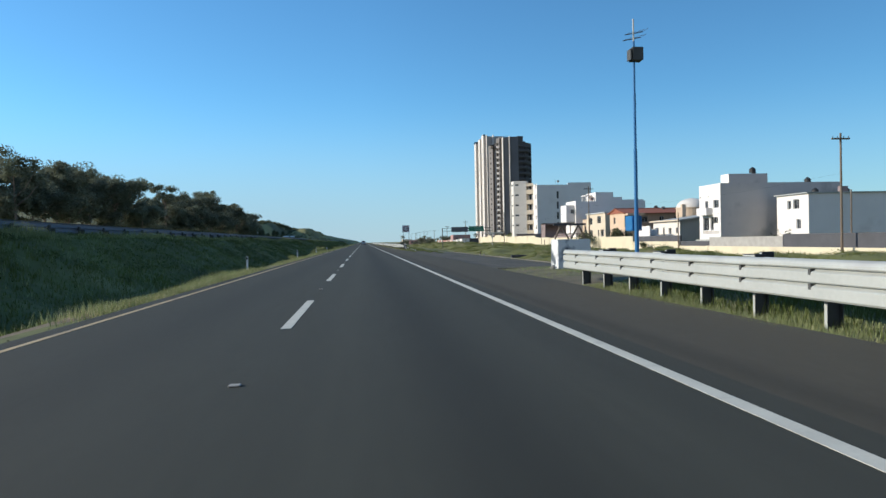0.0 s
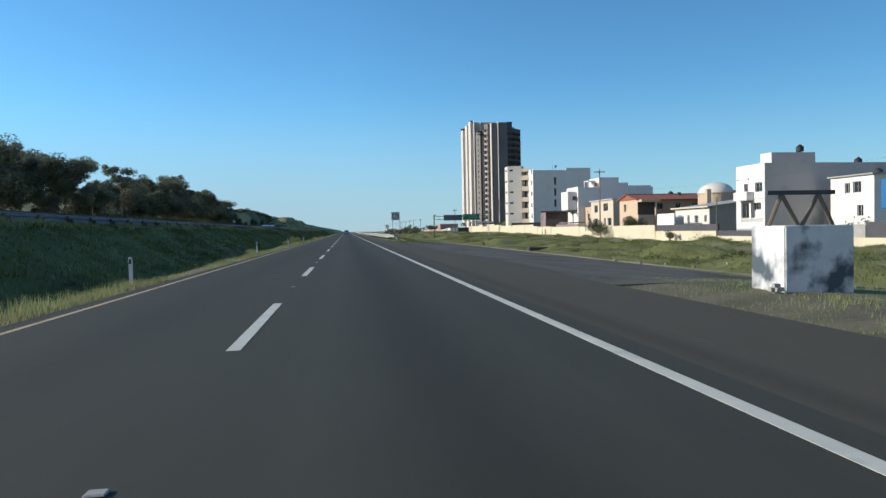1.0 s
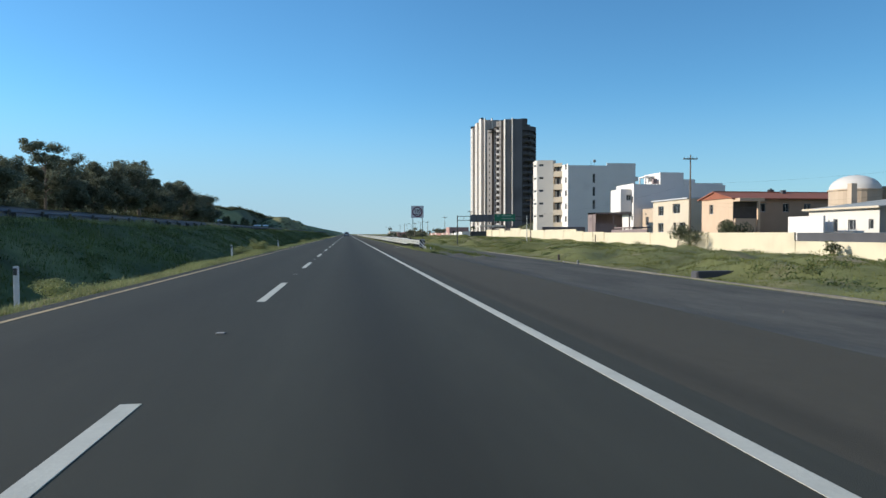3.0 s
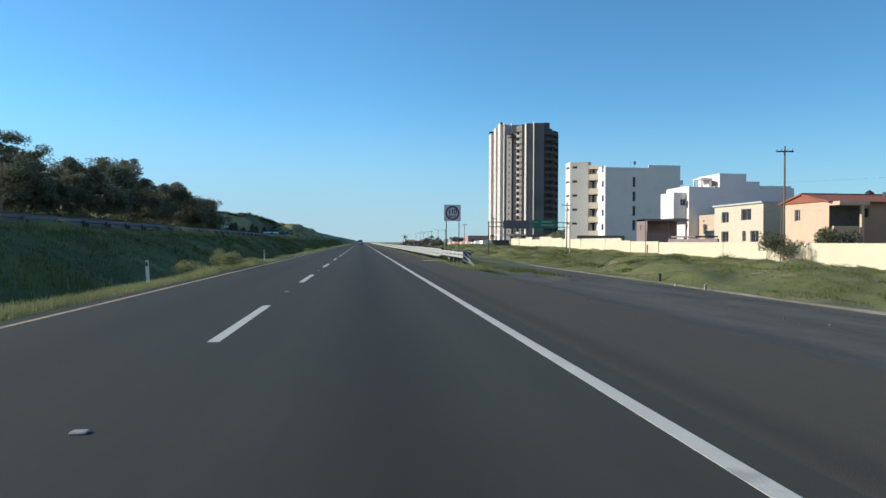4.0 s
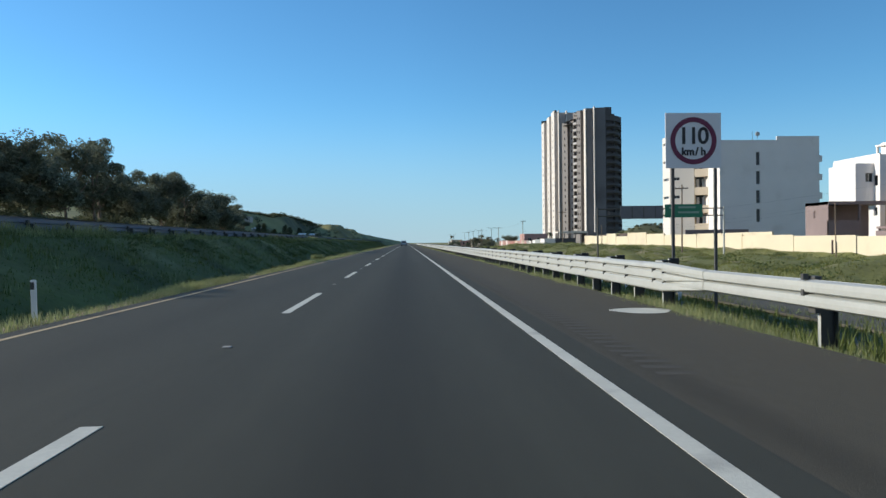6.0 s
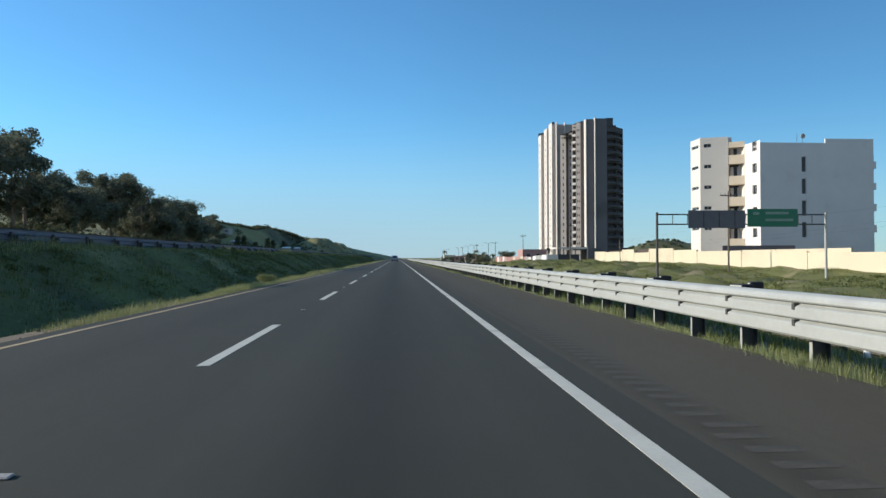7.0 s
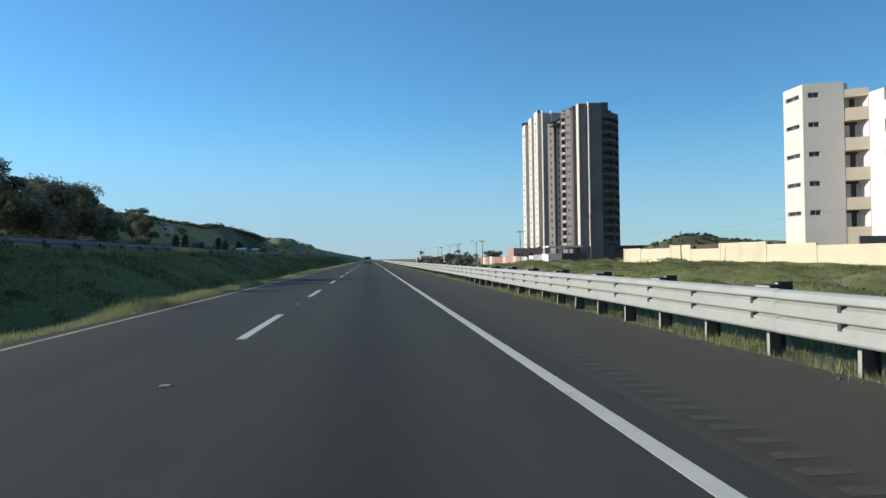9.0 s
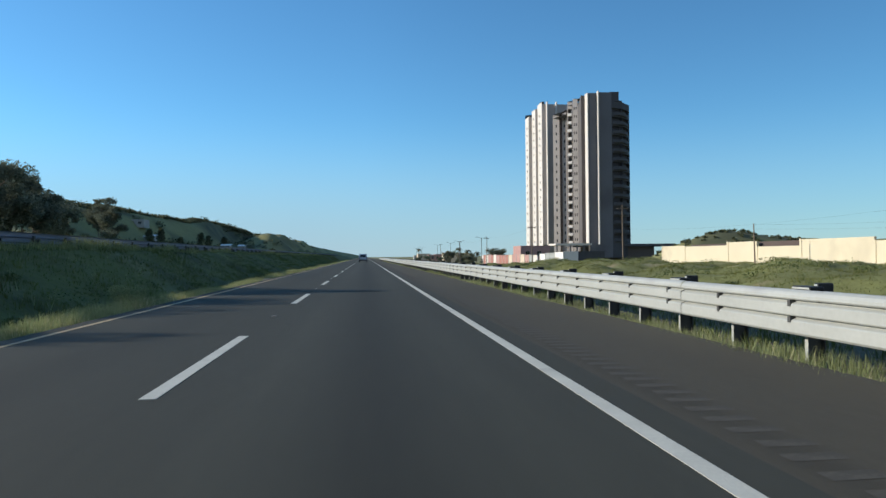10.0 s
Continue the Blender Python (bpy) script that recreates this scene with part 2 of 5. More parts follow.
DIRT = mat("verge_dirt", (0.21, 0.155, 0.095), 0.95, vary=0.2, scale=0.7, fine=12, bump=0.7, bump_scale=25, dark=(0.16, 0.15, 0.07), stain=0.3)
# tower concrete again, with the shade of its south faces in the colours
TOWER_SHADE_GREY = mat("tower_shade_grey", (0.155, 0.155, 0.165), 0.88, vary=0.10, scale=0.10, fine=2.0, dark=(0.12, 0.12, 0.128), stain=0.25)
TOWER_SHADE_DARK = mat("tower_shade_dark", (0.08, 0.081, 0.088), 0.9, vary=0.1, scale=0.12, fine=2.0)
TOWER_SHADE_TAUPE = mat("tower_shade_taupe", (0.44, 0.40, 0.37), 0.88, vary=0.07, scale=0.12, fine=2.0, dark=(0.37, 0.335, 0.31), stain=0.2)
TOWER_SHADE_BROWN = mat("tower_shade_brown", (0.12, 0.105, 0.097), 0.88, vary=0.08, scale=0.12, fine=2.0)


# ---- mesh helpers ----
def box(bm, x0, x1, y0, y1, z0, z1):
    v = [bm.verts.new((x, y, z)) for z in (z0, z1) for y in (y0, y1) for x in (x0, x1)]
    for a in ((0, 2, 3, 1), (4, 5, 7, 6), (0, 1, 5, 4), (2, 6, 7, 3), (0, 4, 6, 2), (1, 3, 7, 5)):
        bm.faces.new([v[i] for i in a])


def quad(bm, *pts):
    bm.faces.new([bm.verts.new(p) for p in pts])


def tube(bm, a, b, r0, r1=None, n=8, cap=True):
    """A tapered round bar from a to b."""
    r1 = r0 if r1 is None else r1
    a, b = Vector(a), Vector(b)
    q = (b - a).to_track_quat("Z", "Y")
    rings = []
    for p, r in ((a, r0), (b, r1)):
        rings.append([bm.verts.new(p + q @ Vector((r * math.cos(2 * math.pi * i / n), r * math.sin(2 * math.pi * i / n), 0))) for i in range(n)])
    for i in range(n):
        j = (i + 1) % n
        bm.faces.new((rings[0][i], rings[0][j], rings[1][j], rings[1][i]))
    if cap:
        bm.faces.new(rings[0][::-1])
        bm.faces.new(rings[1])


def mesh_of(bm, name, material, smooth=False):
    me = bpy.data.meshes.new(name)
    bm.normal_update()
    bm.to_mesh(me)
    bm.free()
    me.materials.append(material)
    if smooth:
        for p in me.polygons:
            p.use_smooth = True
    return me


def part(name, bm, material, parent, label="", smooth=False):
    ob = new(name, mesh_of(bm, name, material, smooth))
    ob.parent = parent
    return tagged(ob, label)


def solid(name, bm, material, label, category, kind="", group="", at=(0, 0, 0), smooth=False):
    ob = new(name, mesh_of(bm, name, material, smooth))
    ob.location = at
    return tagged(ob, label, category, group, kind)


def thing(name, at, label, category, group="", kind="", turn=0.0):
    ob = new(name)
    ob.matrix_basis = pose(*at, 0, 0, turn)
    return tagged(ob, label, category, group, kind)


def boxpart(name, dims, material, parent, label="", bevel=0.0):
    bm = bmesh.new()
    box(bm, *dims)
    if bevel:
        bmesh.ops.bevel(bm, geom=bm.edges[:], offset=bevel, segments=2, affect="EDGES")
    return part(name, bm, material, parent, label)


def facade(parent, name, o, u, width, height, holes, material, depth=0.18, glass=GLASS, frames=True, label=""):
    """A wall plane from o along u, z up, with window openings (u0, v0, u1, v1), their reveals, panes and frames. Inward is z x u."""
    o, u = Vector(o), Vector(u).normalized()
    inward = Vector((0, 0, 1)).cross(u)
    at = lambda a, b, d=0.0: o + u * a + Vector((0, 0, b)) + inward * d
    us = sorted({0, width, *[h[0] for h in holes], *[h[2] for h in holes]})
    vs = sorted({0, height, *[h[1] for h in holes], *[h[3] for h in holes]})
    bm = bmesh.new()
    for a0, a1 in zip(us, us[1:]):
        for b0, b1 in zip(vs, vs[1:]):
            ca, cb = (a0 + a1) / 2, (b0 + b1) / 2
            if not any(h[0] < ca < h[2] and h[1] < cb < h[3] for h in holes):
                quad(bm, at(a0, b0), at(a1, b0), at(a1, b1), at(a0, b1))
    for a0, b0, a1, b1 in holes:
        ring = [(a0, b0), (a1, b0), (a1, b1), (a0, b1)]
        for p, q in zip(ring, ring[1:] + ring[:1]):
            quad(bm, at(*p), at(*p, depth), at(*q, depth), at(*q))
    wall = part(name, bm, material, parent, label)
    for a0, b0, a1, b1 in holes:
        bm = bmesh.new()
        quad(bm, at(a0, b0, depth - 0.01), at(a1, b0, depth - 0.01), at(a1, b1, depth - 0.01), at(a0, b1, depth - 0.01))
        pane = part("window", bm, glass, wall)
        if frames:
            bm = bmesh.new()
            t = 0.05
            mids = [a0, a1 - t] + ([(a0 + a1 - t) / 2] if a1 - a0 > 0.7 else [])
            for a in mids:
                quad(bm, at(a, b0, depth - 0.04), at(a + t, b0, depth - 0.04), at(a + t, b1, depth - 0.04), at(a, b1, depth - 0.04))
            for b in (b0, b1 - t):
                quad(bm, at(a0, b, depth - 0.045), at(a1, b, depth - 0.045), at(a1, b + t, depth - 0.045), at(a0, b + t, depth - 0.045))
            fr = new("window_frame", mesh_of(bm, "window_frame", FRAME))
            fr.parent = wall
    return wall


# ---- the lie of the land ----
def lerp(x, xs, zs):
    return float(np.interp(x, xs, zs))


def ground_z(x, y):
    """Height of the natural ground."""
    n = noise.noise(Vector((x * 0.08, y * 0.08, 0.3))) * 0.5 + noise.noise(Vector((x * 0.3, y * 0.3, 2.0))) * 0.16
    if x < -6.9:
        z = lerp(-x, (6.9, 7.4, 9.3, 10.2, 14.6, 15.4, 26.5, 30, 45), (-0.03, -0.05, -0.75, -0.75, 1.55, 1.75, 1.85, 2.2, 4.0))
        if x < -26.5:
            low = z if x > -45 else 4.0 + min(-45 - x, 65) * 0.16
            high = lerp(-x, (26.5, 30, 34, 43, 55, 69, 85, 120, 300), (1.85, 4.3, 7.5, 9.6, 11.7, 13.9, 15.6, 19.5, 31))
            start = lerp(-x, (26, 34, 46, 52, 60), (338, 345, 385, 300, 245))
            w = min(max((y - start) / 60, 0.0), 1.0)
            z = low + (high - low) * w * w * (3 - 2 * w)
        for cx, cy, h, r in ((-35, 402, 2.4, 8), (-33, 436, 2.6, 9), (-30, 468, 1.8, 8), (-46, 372, 1.6, 9), (-30, 520, 2.0, 14), (-58, 400, 1.8, 16)):
            z += h * math.exp(-((x - cx) ** 2 + ((y - cy) * 0.8) ** 2) / r ** 2)
        w = lerp(-x, (7.2, 9, 14, 15.5, 26.5, 34, 60), (0, 0.5, 0.7, 0.0, 0.0, 1.2, 2.5))
        lump = noise.noise(Vector((x * 0.7, y * 0.45, 5.0))) * lerp(-x, (8.2, 9.5, 14, 15.3), (0, 0.16, 0.16, 0))
        return z + n * w + lump
    if x <= 2.7:
        return -0.06
    base39 = lerp(y, (50, 90, 117, 150, 175, 202, 240, 262, 300), (-1.25, -1.2, -0.95, -0.2, -0.1, 0.3, 0.1, -1.4, -2.6))
    far = lerp(y, (250, 300), (0, -1.5))
    z = lerp(x, (2.7, 4.2, 13.2, 13.6, 17.5, 24, 30, 34.5, 39, 60, 200), (-0.06, -0.32, -0.98, -0.85, -0.50, -0.50, -0.80, -1.10, base39, base39 + 0.2, -2.0))
    level = max(lerp(y, (26, 36), (1, 0)), lerp(y, (118, 127), (0, 1)))
    if level > 0 and x < 17.5:
        z += level * (lerp(x, (2.7, 3.1, 4.4, 6.0, 9.0, 13.2, 17.5), (-0.06, -0.02, 0.06, 0.0, -0.25, -0.66, -0.50) if y < 60 else (-0.06, -0.07, -0.14, -0.23, -0.42, -0.66, -0.50)) - z)
    z += far * lerp(x, (6, 30, 39, 60), (0, 0.9, 0, 0))
    if y > 200 and x > 40:
        for cx, cy, h, r in ((64, 272, 5.2, 9), (54, 274, 2.2, 8), (77, 277, 4.4, 12), (92, 286, 4.4, 15), (112, 296, 4.6, 18), (132, 305, 4.0, 20)):
            z += h * math.exp(-((x - cx) ** 2 + (y - cy) ** 2) / r ** 2)
    z += 0.65 * lerp(y, (150, 190, 240, 262), (0, 1, 1, 0)) * lerp(x, (15, 22, 34, 38.8), (0, 1, 1, 0))
    w = lerp(x, (2.7, 4.5, 13, 15, 30, 39, 60), (0, 0.15, 0.05, 0.9, 0.9, 0.25, 0.6))
    lump = noise.noise(Vector((x * 0.33, y * 0.22, 9.0))) * lerp(x, (13.6, 15.5, 34, 38.5), (0, 0.75, 1.0, 0.3))
    lump += (0.3 - abs(noise.noise(Vector((x * 0.55, y * 0.4, 3.0))))) * lerp(x, (14, 17, 34, 38.5), (0, 0.5, 0.5, 0.2))
    return z + n * w + lump


def spaced(stops):
    """Grid lines between (start, end, step) stretches."""
    out = []
    for a, b, s in stops:
        k = max(1, round((b - a) / s))
        out += [a + (b - a) * i / k for i in range(k)]
    return out + [stops[-1][1]]


gx = spaced([(-3000, -600, 400), (-600, -120, 40), (-120, -46, 5), (-46, -16, 2), (-16, -6.9, 0.65), (-6.9, 2.7, 4.8), (2.7, 17, 0.72), (17, 40, 0.95), (40, 130, 4), (130, 600, 60), (600, 3000, 400)])
gy = spaced([(-200, -20, 30), (-20, 300, 1.1), (300, 560, 5), (560, 900, 34), (900, 4500, 300)])
gv = [(x, y, ground_z(x, y)) for y in gy for x in gx]
nx = len(gx)
gf = [(j * nx + i, j * nx + i + 1, (j + 1) * nx + i + 1, (j + 1) * nx + i) for j in range(len(gy) - 1) for i in range(nx - 1)]
me = bpy.data.meshes.new("ground")
me.from_pydata(gv, [], gf)
me.materials.append(GROUND)
for extra in (HILL, SOIL, BANK):
    me.materials.append(extra)
for p in me.polygons:
    p.use_smooth = True
    if p.center.x < -27 or (p.center.x > 41 and p.center.y > 225) or p.center.y > 640:
        p.material_index = 1
    elif 2.6 < p.center.x < 5.4:
        p.material_index = 2
    elif 13 < p.center.x < 40:
        p.material_index = 3
tagged(new("ground", me), "green grassy verges, ditch and banks beside the highway", "ground", kind="structure")


# ---- road ----
def strip(name, x0, x1, y0, y1, z, material, label, category, step=6.0, zf=None, kind="structure", cols=1, thick=0.05):
    n = max(1, int((y1 - y0) / step))
    bm = bmesh.new()
    rows = []
    for i in range(n + 1):
        y = y0 + (y1 - y0) * i / n
        rows.append([bm.verts.new((x0 + (x1 - x0) * c / cols, y, zf(x0 + (x1 - x0) * c / cols, y) if zf else z)) for c in range(cols + 1)])
    for a, b in zip(rows, rows[1:]):
        for c in range(cols):
            bm.faces.new((a[c], a[c + 1], b[c + 1], b[c]))
    ob = solid(name, bm, material, label, category, kind)
    if thick:
        mod = ob.modifiers.new("thickness", "SOLIDIFY")
        mod.thickness, mod.offset = thick, -1
    return ob


strip("road", -6.95, 0.35, -60, 2500, 0.0, ASPHALT, "worn grey asphalt carriageway with two lanes", "road", step=40)
strip("shoulder", 0.35, 2.72, -60, 2500, -0.003, SHOULDER, "brownish asphalt hard shoulder beside the lanes", "road shoulder", step=40)
strip("edge_line", -0.10, 0.04, -60, 2500, 0.004, WHITE_LINE, "solid white edge line on the asphalt", "road marking", step=40, thick=0.003)
strip("yellow_edge_line", -6.65, -6.56, -60, 2500, 0.004, YELLOW_LINE, "faded yellow edge line beside the verge", "road marking", step=40, thick=0.003)
bm = bmesh.new()
box(bm, -0.07, 0.07, 0, 4.47, 0.0, 0.005)
dash = solid("lane_dash", bm, WHITE_LINE, "white dashed lane marking on the asphalt", "road marking", kind="structure", group="lane dashes")
dash.location = (-3.6, 10.0 - 11.459, 0)
for k in range(0, 60):
    copy_thing(dash, pose(-3.6, 10.0 + 11.459 * k, 0))
def APR(x, y):
    """Height of the lay-by: a low hump at its near end, then falling away from the highway."""
    a = lerp(x, (2.7, 4.2, 13.2), (-0.012, -0.25, -0.93))
    return a + lerp(y, (26, 36), (1, 0)) * (lerp(x, (2.7, 4.4, 6.0, 9.0, 13.2), (-0.012, 0.04, -0.01, -0.24, -0.62)) - a)



strip("side_road", 2.72, 13.2, 27.5, 92, 0, APRON, "rough stained asphalt lay-by sloping away from the highway", "lay-by", step=3, zf=APR, cols=8)
strip("side_road", 6.2, 13.2, 92, 121, 0, APRON, "rough asphalt side road below the highway", "side road", step=4, zf=APR, cols=6)
strip("verge_edge", -7.75, -6.95, -60, 700, 0, DIRT, "narrow strip of tan dirt between asphalt and grass", "dirt verge", step=1.2, zf=lambda x, y: -0.012 if x > -7.0 else -0.09 + 0.05 * noise.noise(Vector((x * 2, y * 0.5, 0))), cols=3)
strip("kerb", 13.2, 13.34, 30, 150, 0, KERB, "low worn concrete kerb along the grass bank", "kerb", step=4, zf=lambda x, y: -0.85 + 0.03 * noise.noise(Vector((0, y * 0.2, 0))), thick=0.3)
strip("opposite_road", -26.0, -16.2, -60, 1200, 1.9, SHOULDER, "grey asphalt opposite carriageway above the ditch", "road", step=40)


# ---- perimeter wall ----
wall_y = [40, 79.4, 86.9, 102.4, 118, 133, 150, 160, 171, 184, 196, 204, 213.4, 220.7, 226.5, 237, 243.6]
wall_top = [-0.18, -0.18, -0.18, 0.39, 1.2, 1.2, 1.25, 1.36, 1.5, 1.66, 1.85, 2.1, 2.42, 1.85, 2.42, 2.08, 2.2]
wall = thing("perimeter_wall", (39.0, 40, -1.6), "pale yellow rendered boundary wall stepping with the ground", "wall", kind="structure")
for a, b, z in zip(wall_y, wall_y[1:], wall_top[1:]):
    boxpart("wall_panel", (0, 0.2, a - 40, b - 40 - 0.02, 0, z + 1.6), YELLOW_WALL, wall)
for a, z in zip(wall_y[1:], wall_top[1:]):
    boxpart("wall_pier", (-0.06, 0.26, a - 40 - 0.2, a - 40 + 0.1, 0, z + 1.66), YELLOW_WALL, wall)
boxpart("end_wall", (0.2, 12, 203.4, 203.6, 0, 3.7), YELLOW_WALL, wall)


# ---- buildings ----
def block(parent, name, x0, x1, y0, y1, z0, z1, material, west=(), south=(), roof=None, west_material=None, frames=True):
    """A rendered block: west (-x) and south (-y) walls with openings, plain back walls, roof slab."""
    facade(parent, "west_wall", (x0, y1, z0), (0, -1, 0), y1 - y0, z1 - z0, list(west), west_material or material, frames=frames)
    facade(parent, "south_wall", (x0, y0, z0), (1, 0, 0), x1 - x0, z1 - z0, list(south), material, frames=frames)
    bm = bmesh.new()
    quad(bm, (x1, y0, z0), (x1, y1, z0), (x1, y1, z1), (x1, y0, z1))
    quad(bm, (x1, y1, z0), (x0, y1, z0), (x0, y1, z1), (x1, y1, z1))
    part("back_wall", bm, material, parent)
    boxpart("roof", (x0 + 0.15, x1 - 0.15, y0 + 0.15, y1 - 0.15, z1 - 0.5, z1 - 0.2), roof or CONCRETE, parent)


# five-storey apartment house
ap = thing("apartment_building", (43, 196.8, 0), "five-storey white apartment building with balconies and slit windows", "building")
rows5 = [2.9, 5.9, 8.95, 12.0, 15.05]
facade(ap, "stair_west_wall", (0, 9.9, 0), (0, -1, 0), 3.3, 18.6, [(0.45, z + 2.15, 2.7, z + 2.6) for z in rows5], CREAM)
facade(ap, "stair_front_wall", (0, 6.6, 0), (3.6, -1.3, 0), 3.83, 18.6, [(0.5, z + 2.1, 1.55, z + 2.65) for z in rows5], CREAM)
boxpart("stair_side_wall", (3.45, 3.6, 5.4, 9.9, 0, 18.6), CREAM, ap)
bm = bmesh.new()
quad(bm, (0.1, 9.9, 18.3), (0.1, 6.7, 18.3), (3.5, 5.5, 18.3), (3.5, 9.9, 18.3))
part("stair_roof", bm, CONCRETE, ap)
block(ap, "main", 5.5, 21.9, 0, 12, 0, 16.9, WHITE_PAINT, west=[(9.9, z + 0.9, 11.1, z + 2.2) for z in rows5], south=[(5.95, z + 0.85, 6.6, z + 3.0) for z in (2.9, 5.9, 8.95, 12.0)])
mouth, reach = (3.6, 5.35, 0), (1.9, -1.2, 0)
facade(ap, "balcony_front", mouth, reach, 2.24, 17.8, [(0.06, z + 0.85, 2.18, z + 2.6) for z in rows5[:-1]] + [(0.06, 15.9, 2.18, 17.0)], SAND, depth=1.5, glass=DARK_GLASS, frames=False)
for z in rows5:
    for u, w in ((0.15, 0.45), (1.1, 0.35)):
        bm = bmesh.new()
        box(bm, u, u + w, 1.30, 1.36, z + 0.2, z + 2.3)
        door = part("balcony_door", bm, FRAME, ap, "white framed balcony door")
        door.matrix_basis = Matrix.Translation(mouth) @ pose(0, 0, 0, 0, 0, math.degrees(math.atan2(-1.2, 1.9)))
boxpart("roof_overhang", (3.6, 4.4, 5.82, 9.9, 17.2, 18.6), CREAM, ap)
boxpart("low_brown_wall", (-1.5, 8.5, -3.2, -3.0, 0, 2.6), BROWN_WALL, ap)
bm = bmesh.new()
tube(bm, (12.2, 1.0, 16.7), (12.2, 1.0, 17.7), 0.03, n=6)
tube(bm, (11.4, 1.0, 16.7), (11.4, 1.0, 18.4), 0.025, n=6)
part("roof_mast", bm, POST, ap)
bm = bmesh.new()
bmesh.ops.create_uvsphere(bm, u_segments=14, v_segments=6, radius=0.38)
bmesh.ops.scale(bm, vec=(1, 0.25, 1), verts=bm.verts[:])
bmesh.ops.translate(bm, vec=(12.2, 0.9, 18.0), verts=bm.verts[:])
part("satellite_dish", bm, GREY_WALL, ap, "grey satellite dish", smooth=True)
boxpart("roof_wall", (14.9, 21.9, 0.0, 0.2, 16.9, 17.5), WHITE_PAINT, ap)
for z in (5.5, 8.5, 11.5, 14.5):
    boxpart("rear_balcony", (21.9, 23.0, 1.0, 4.0, z - 1.0, z), WHITE_PAINT, ap)

# stepped white house
st = thing("stepped_house", (48.25, 159.6, 0), "large white house with stepped flat roofs and a projecting bay", "house")
block(st, "main", 0, 17.4, 0, 7.9, 0, 9.85, WHITE_PAINT, west=[(6.9, 6.6, 7.6, 7.7), (6.9, 3.4, 7.5, 4.3)])
block(st, "bay", -2.05, 0, 0.9, 5.5, 5.0, 9.0, WHITE_PAINT, south=[(1.1, 2.0, 1.95, 3.0)])
boxpart("bay_floor", (-2.0, -0.02, 0.95, 5.45, 4.85, 5.0), CONCRETE, st)
boxpart("upper_floor", (5.0, 9.4, 0.02, 6.8, 9.65, 12.0), WHITE_PAINT, st, bevel=0.02)
boxpart("upper_step", (9.42, 11.6, 0.02, 6.8, 9.65, 10.8), WHITE_PAINT, st)
boxpart("roof_parapet", (11.62, 16.9, 0.02, 0.2, 9.65, 10.15), WHITE_PAINT, st)
boxpart("roof_shelter", (3.2, 4.98, 2.4, 5.2, 11.3, 11.5), WHITE_PAINT, st)
for y in (2.5, 5.0):
    boxpart("shelter_post", (3.3, 3.5, y, y + 0.2, 9.65, 11.3), WHITE_PAINT, st)
boxpart("roof_unit", (4.0, 4.7, 0.6, 1.4, 10.0, 10.9), BROWN_WALL, st, "brown roof-top cooling unit", bevel=0.04)
boxpart("parapet", (0.02, 0.2, 0.1, 7.8, 9.65, 10.0), WHITE_PAINT, st)

# brown flat-roofed annex on the wall, with an open terrace
hut = thing("brown_annex", (39.3, 154.4, -0.5), "low brown flat-roofed annex with an open terrace behind the wall", "annex")
facade(hut, "annex_front", (0, 3.8, 0), (0, -1, 0), 3.8, 5.15, [(1.4, 3.6, 1.8, 4.3)], BROWN_WALL, frames=False)
boxpart("terrace_wall", (0, 3.1, 0, 0.2, 0, 3.3), BROWN_WALL, hut)
boxpart("terrace_back", (0.1, 5.6, 2.2, 2.4, 0, 4.85), BROWN_WALL, hut, "recessed brown terrace wall")
boxpart("terrace_roof", (0.0, 6.3, -0.05, 3.8, 4.85, 5.15), BROWN_WALL, hut)
for x in (3.1, 5.9):
    boxpart("terrace_post", (x, x + 0.18, 0.0, 0.18, 0, 4.85), BROWN_WALL, hut)
boxpart("terrace_door", (3.6, 4.5, 2.12, 2.19, 0, 3.1), GREY_WALL, hut)

# tan two-storey house
tn = thing("tan_house", (48.5, 140.3, 0), "two-storey sand-coloured house with flat roof and lower wing", "house")
block(tn, "main", 0, 9, 0, 12.0, 0, 6.3, SAND, west=[(1.9, 4.0, 3.8, 5.5), (6.9, 4.2, 9.3, 5.7), (1.9, 1.3, 3.8, 2.8), (7.2, 1.4, 8.1, 2.8), (9.1, 1.3, 11.0, 2.8)])
boxpart("roof_edge", (-0.3, 9.1, -0.1, 12.1, 6.3, 6.5), FRAME, tn, "pale projecting roof edge")
boxpart("carport_roof", (-8.0, -4.9, 2.0, 9.0, 1.9, 2.1), BROWN_WALL, tn)
for y in (2.1, 5.3, 8.8):
    boxpart("carport_post", (-7.9, -7.75, y, y + 0.15, -1.0, 1.9), BROWN_WALL, tn)
block(tn, "wing", 1.3, 9, 12.05, 19.0, 0, 5.4, TAN, west=[(1.3, 2.5, 2.5, 4.0), (4.6, 2.5, 5.9, 4.0)])
boxpart("roof_cabin", (3.4, 5.6, 15.8, 18.0, 5.3, 6.7), DARK_WALL, tn, "dark roof-top shelter")
boxpart("cabin_roof", (3.0, 6.0, 15.5, 18.3, 6.7, 6.82), BROWN_WALL, tn)
for y in (13.6, 17.4):
    boxpart("wall_lamp", (1.15, 1.3, y, y + 0.15, 4.4, 4.6), DARK_WALL, tn)

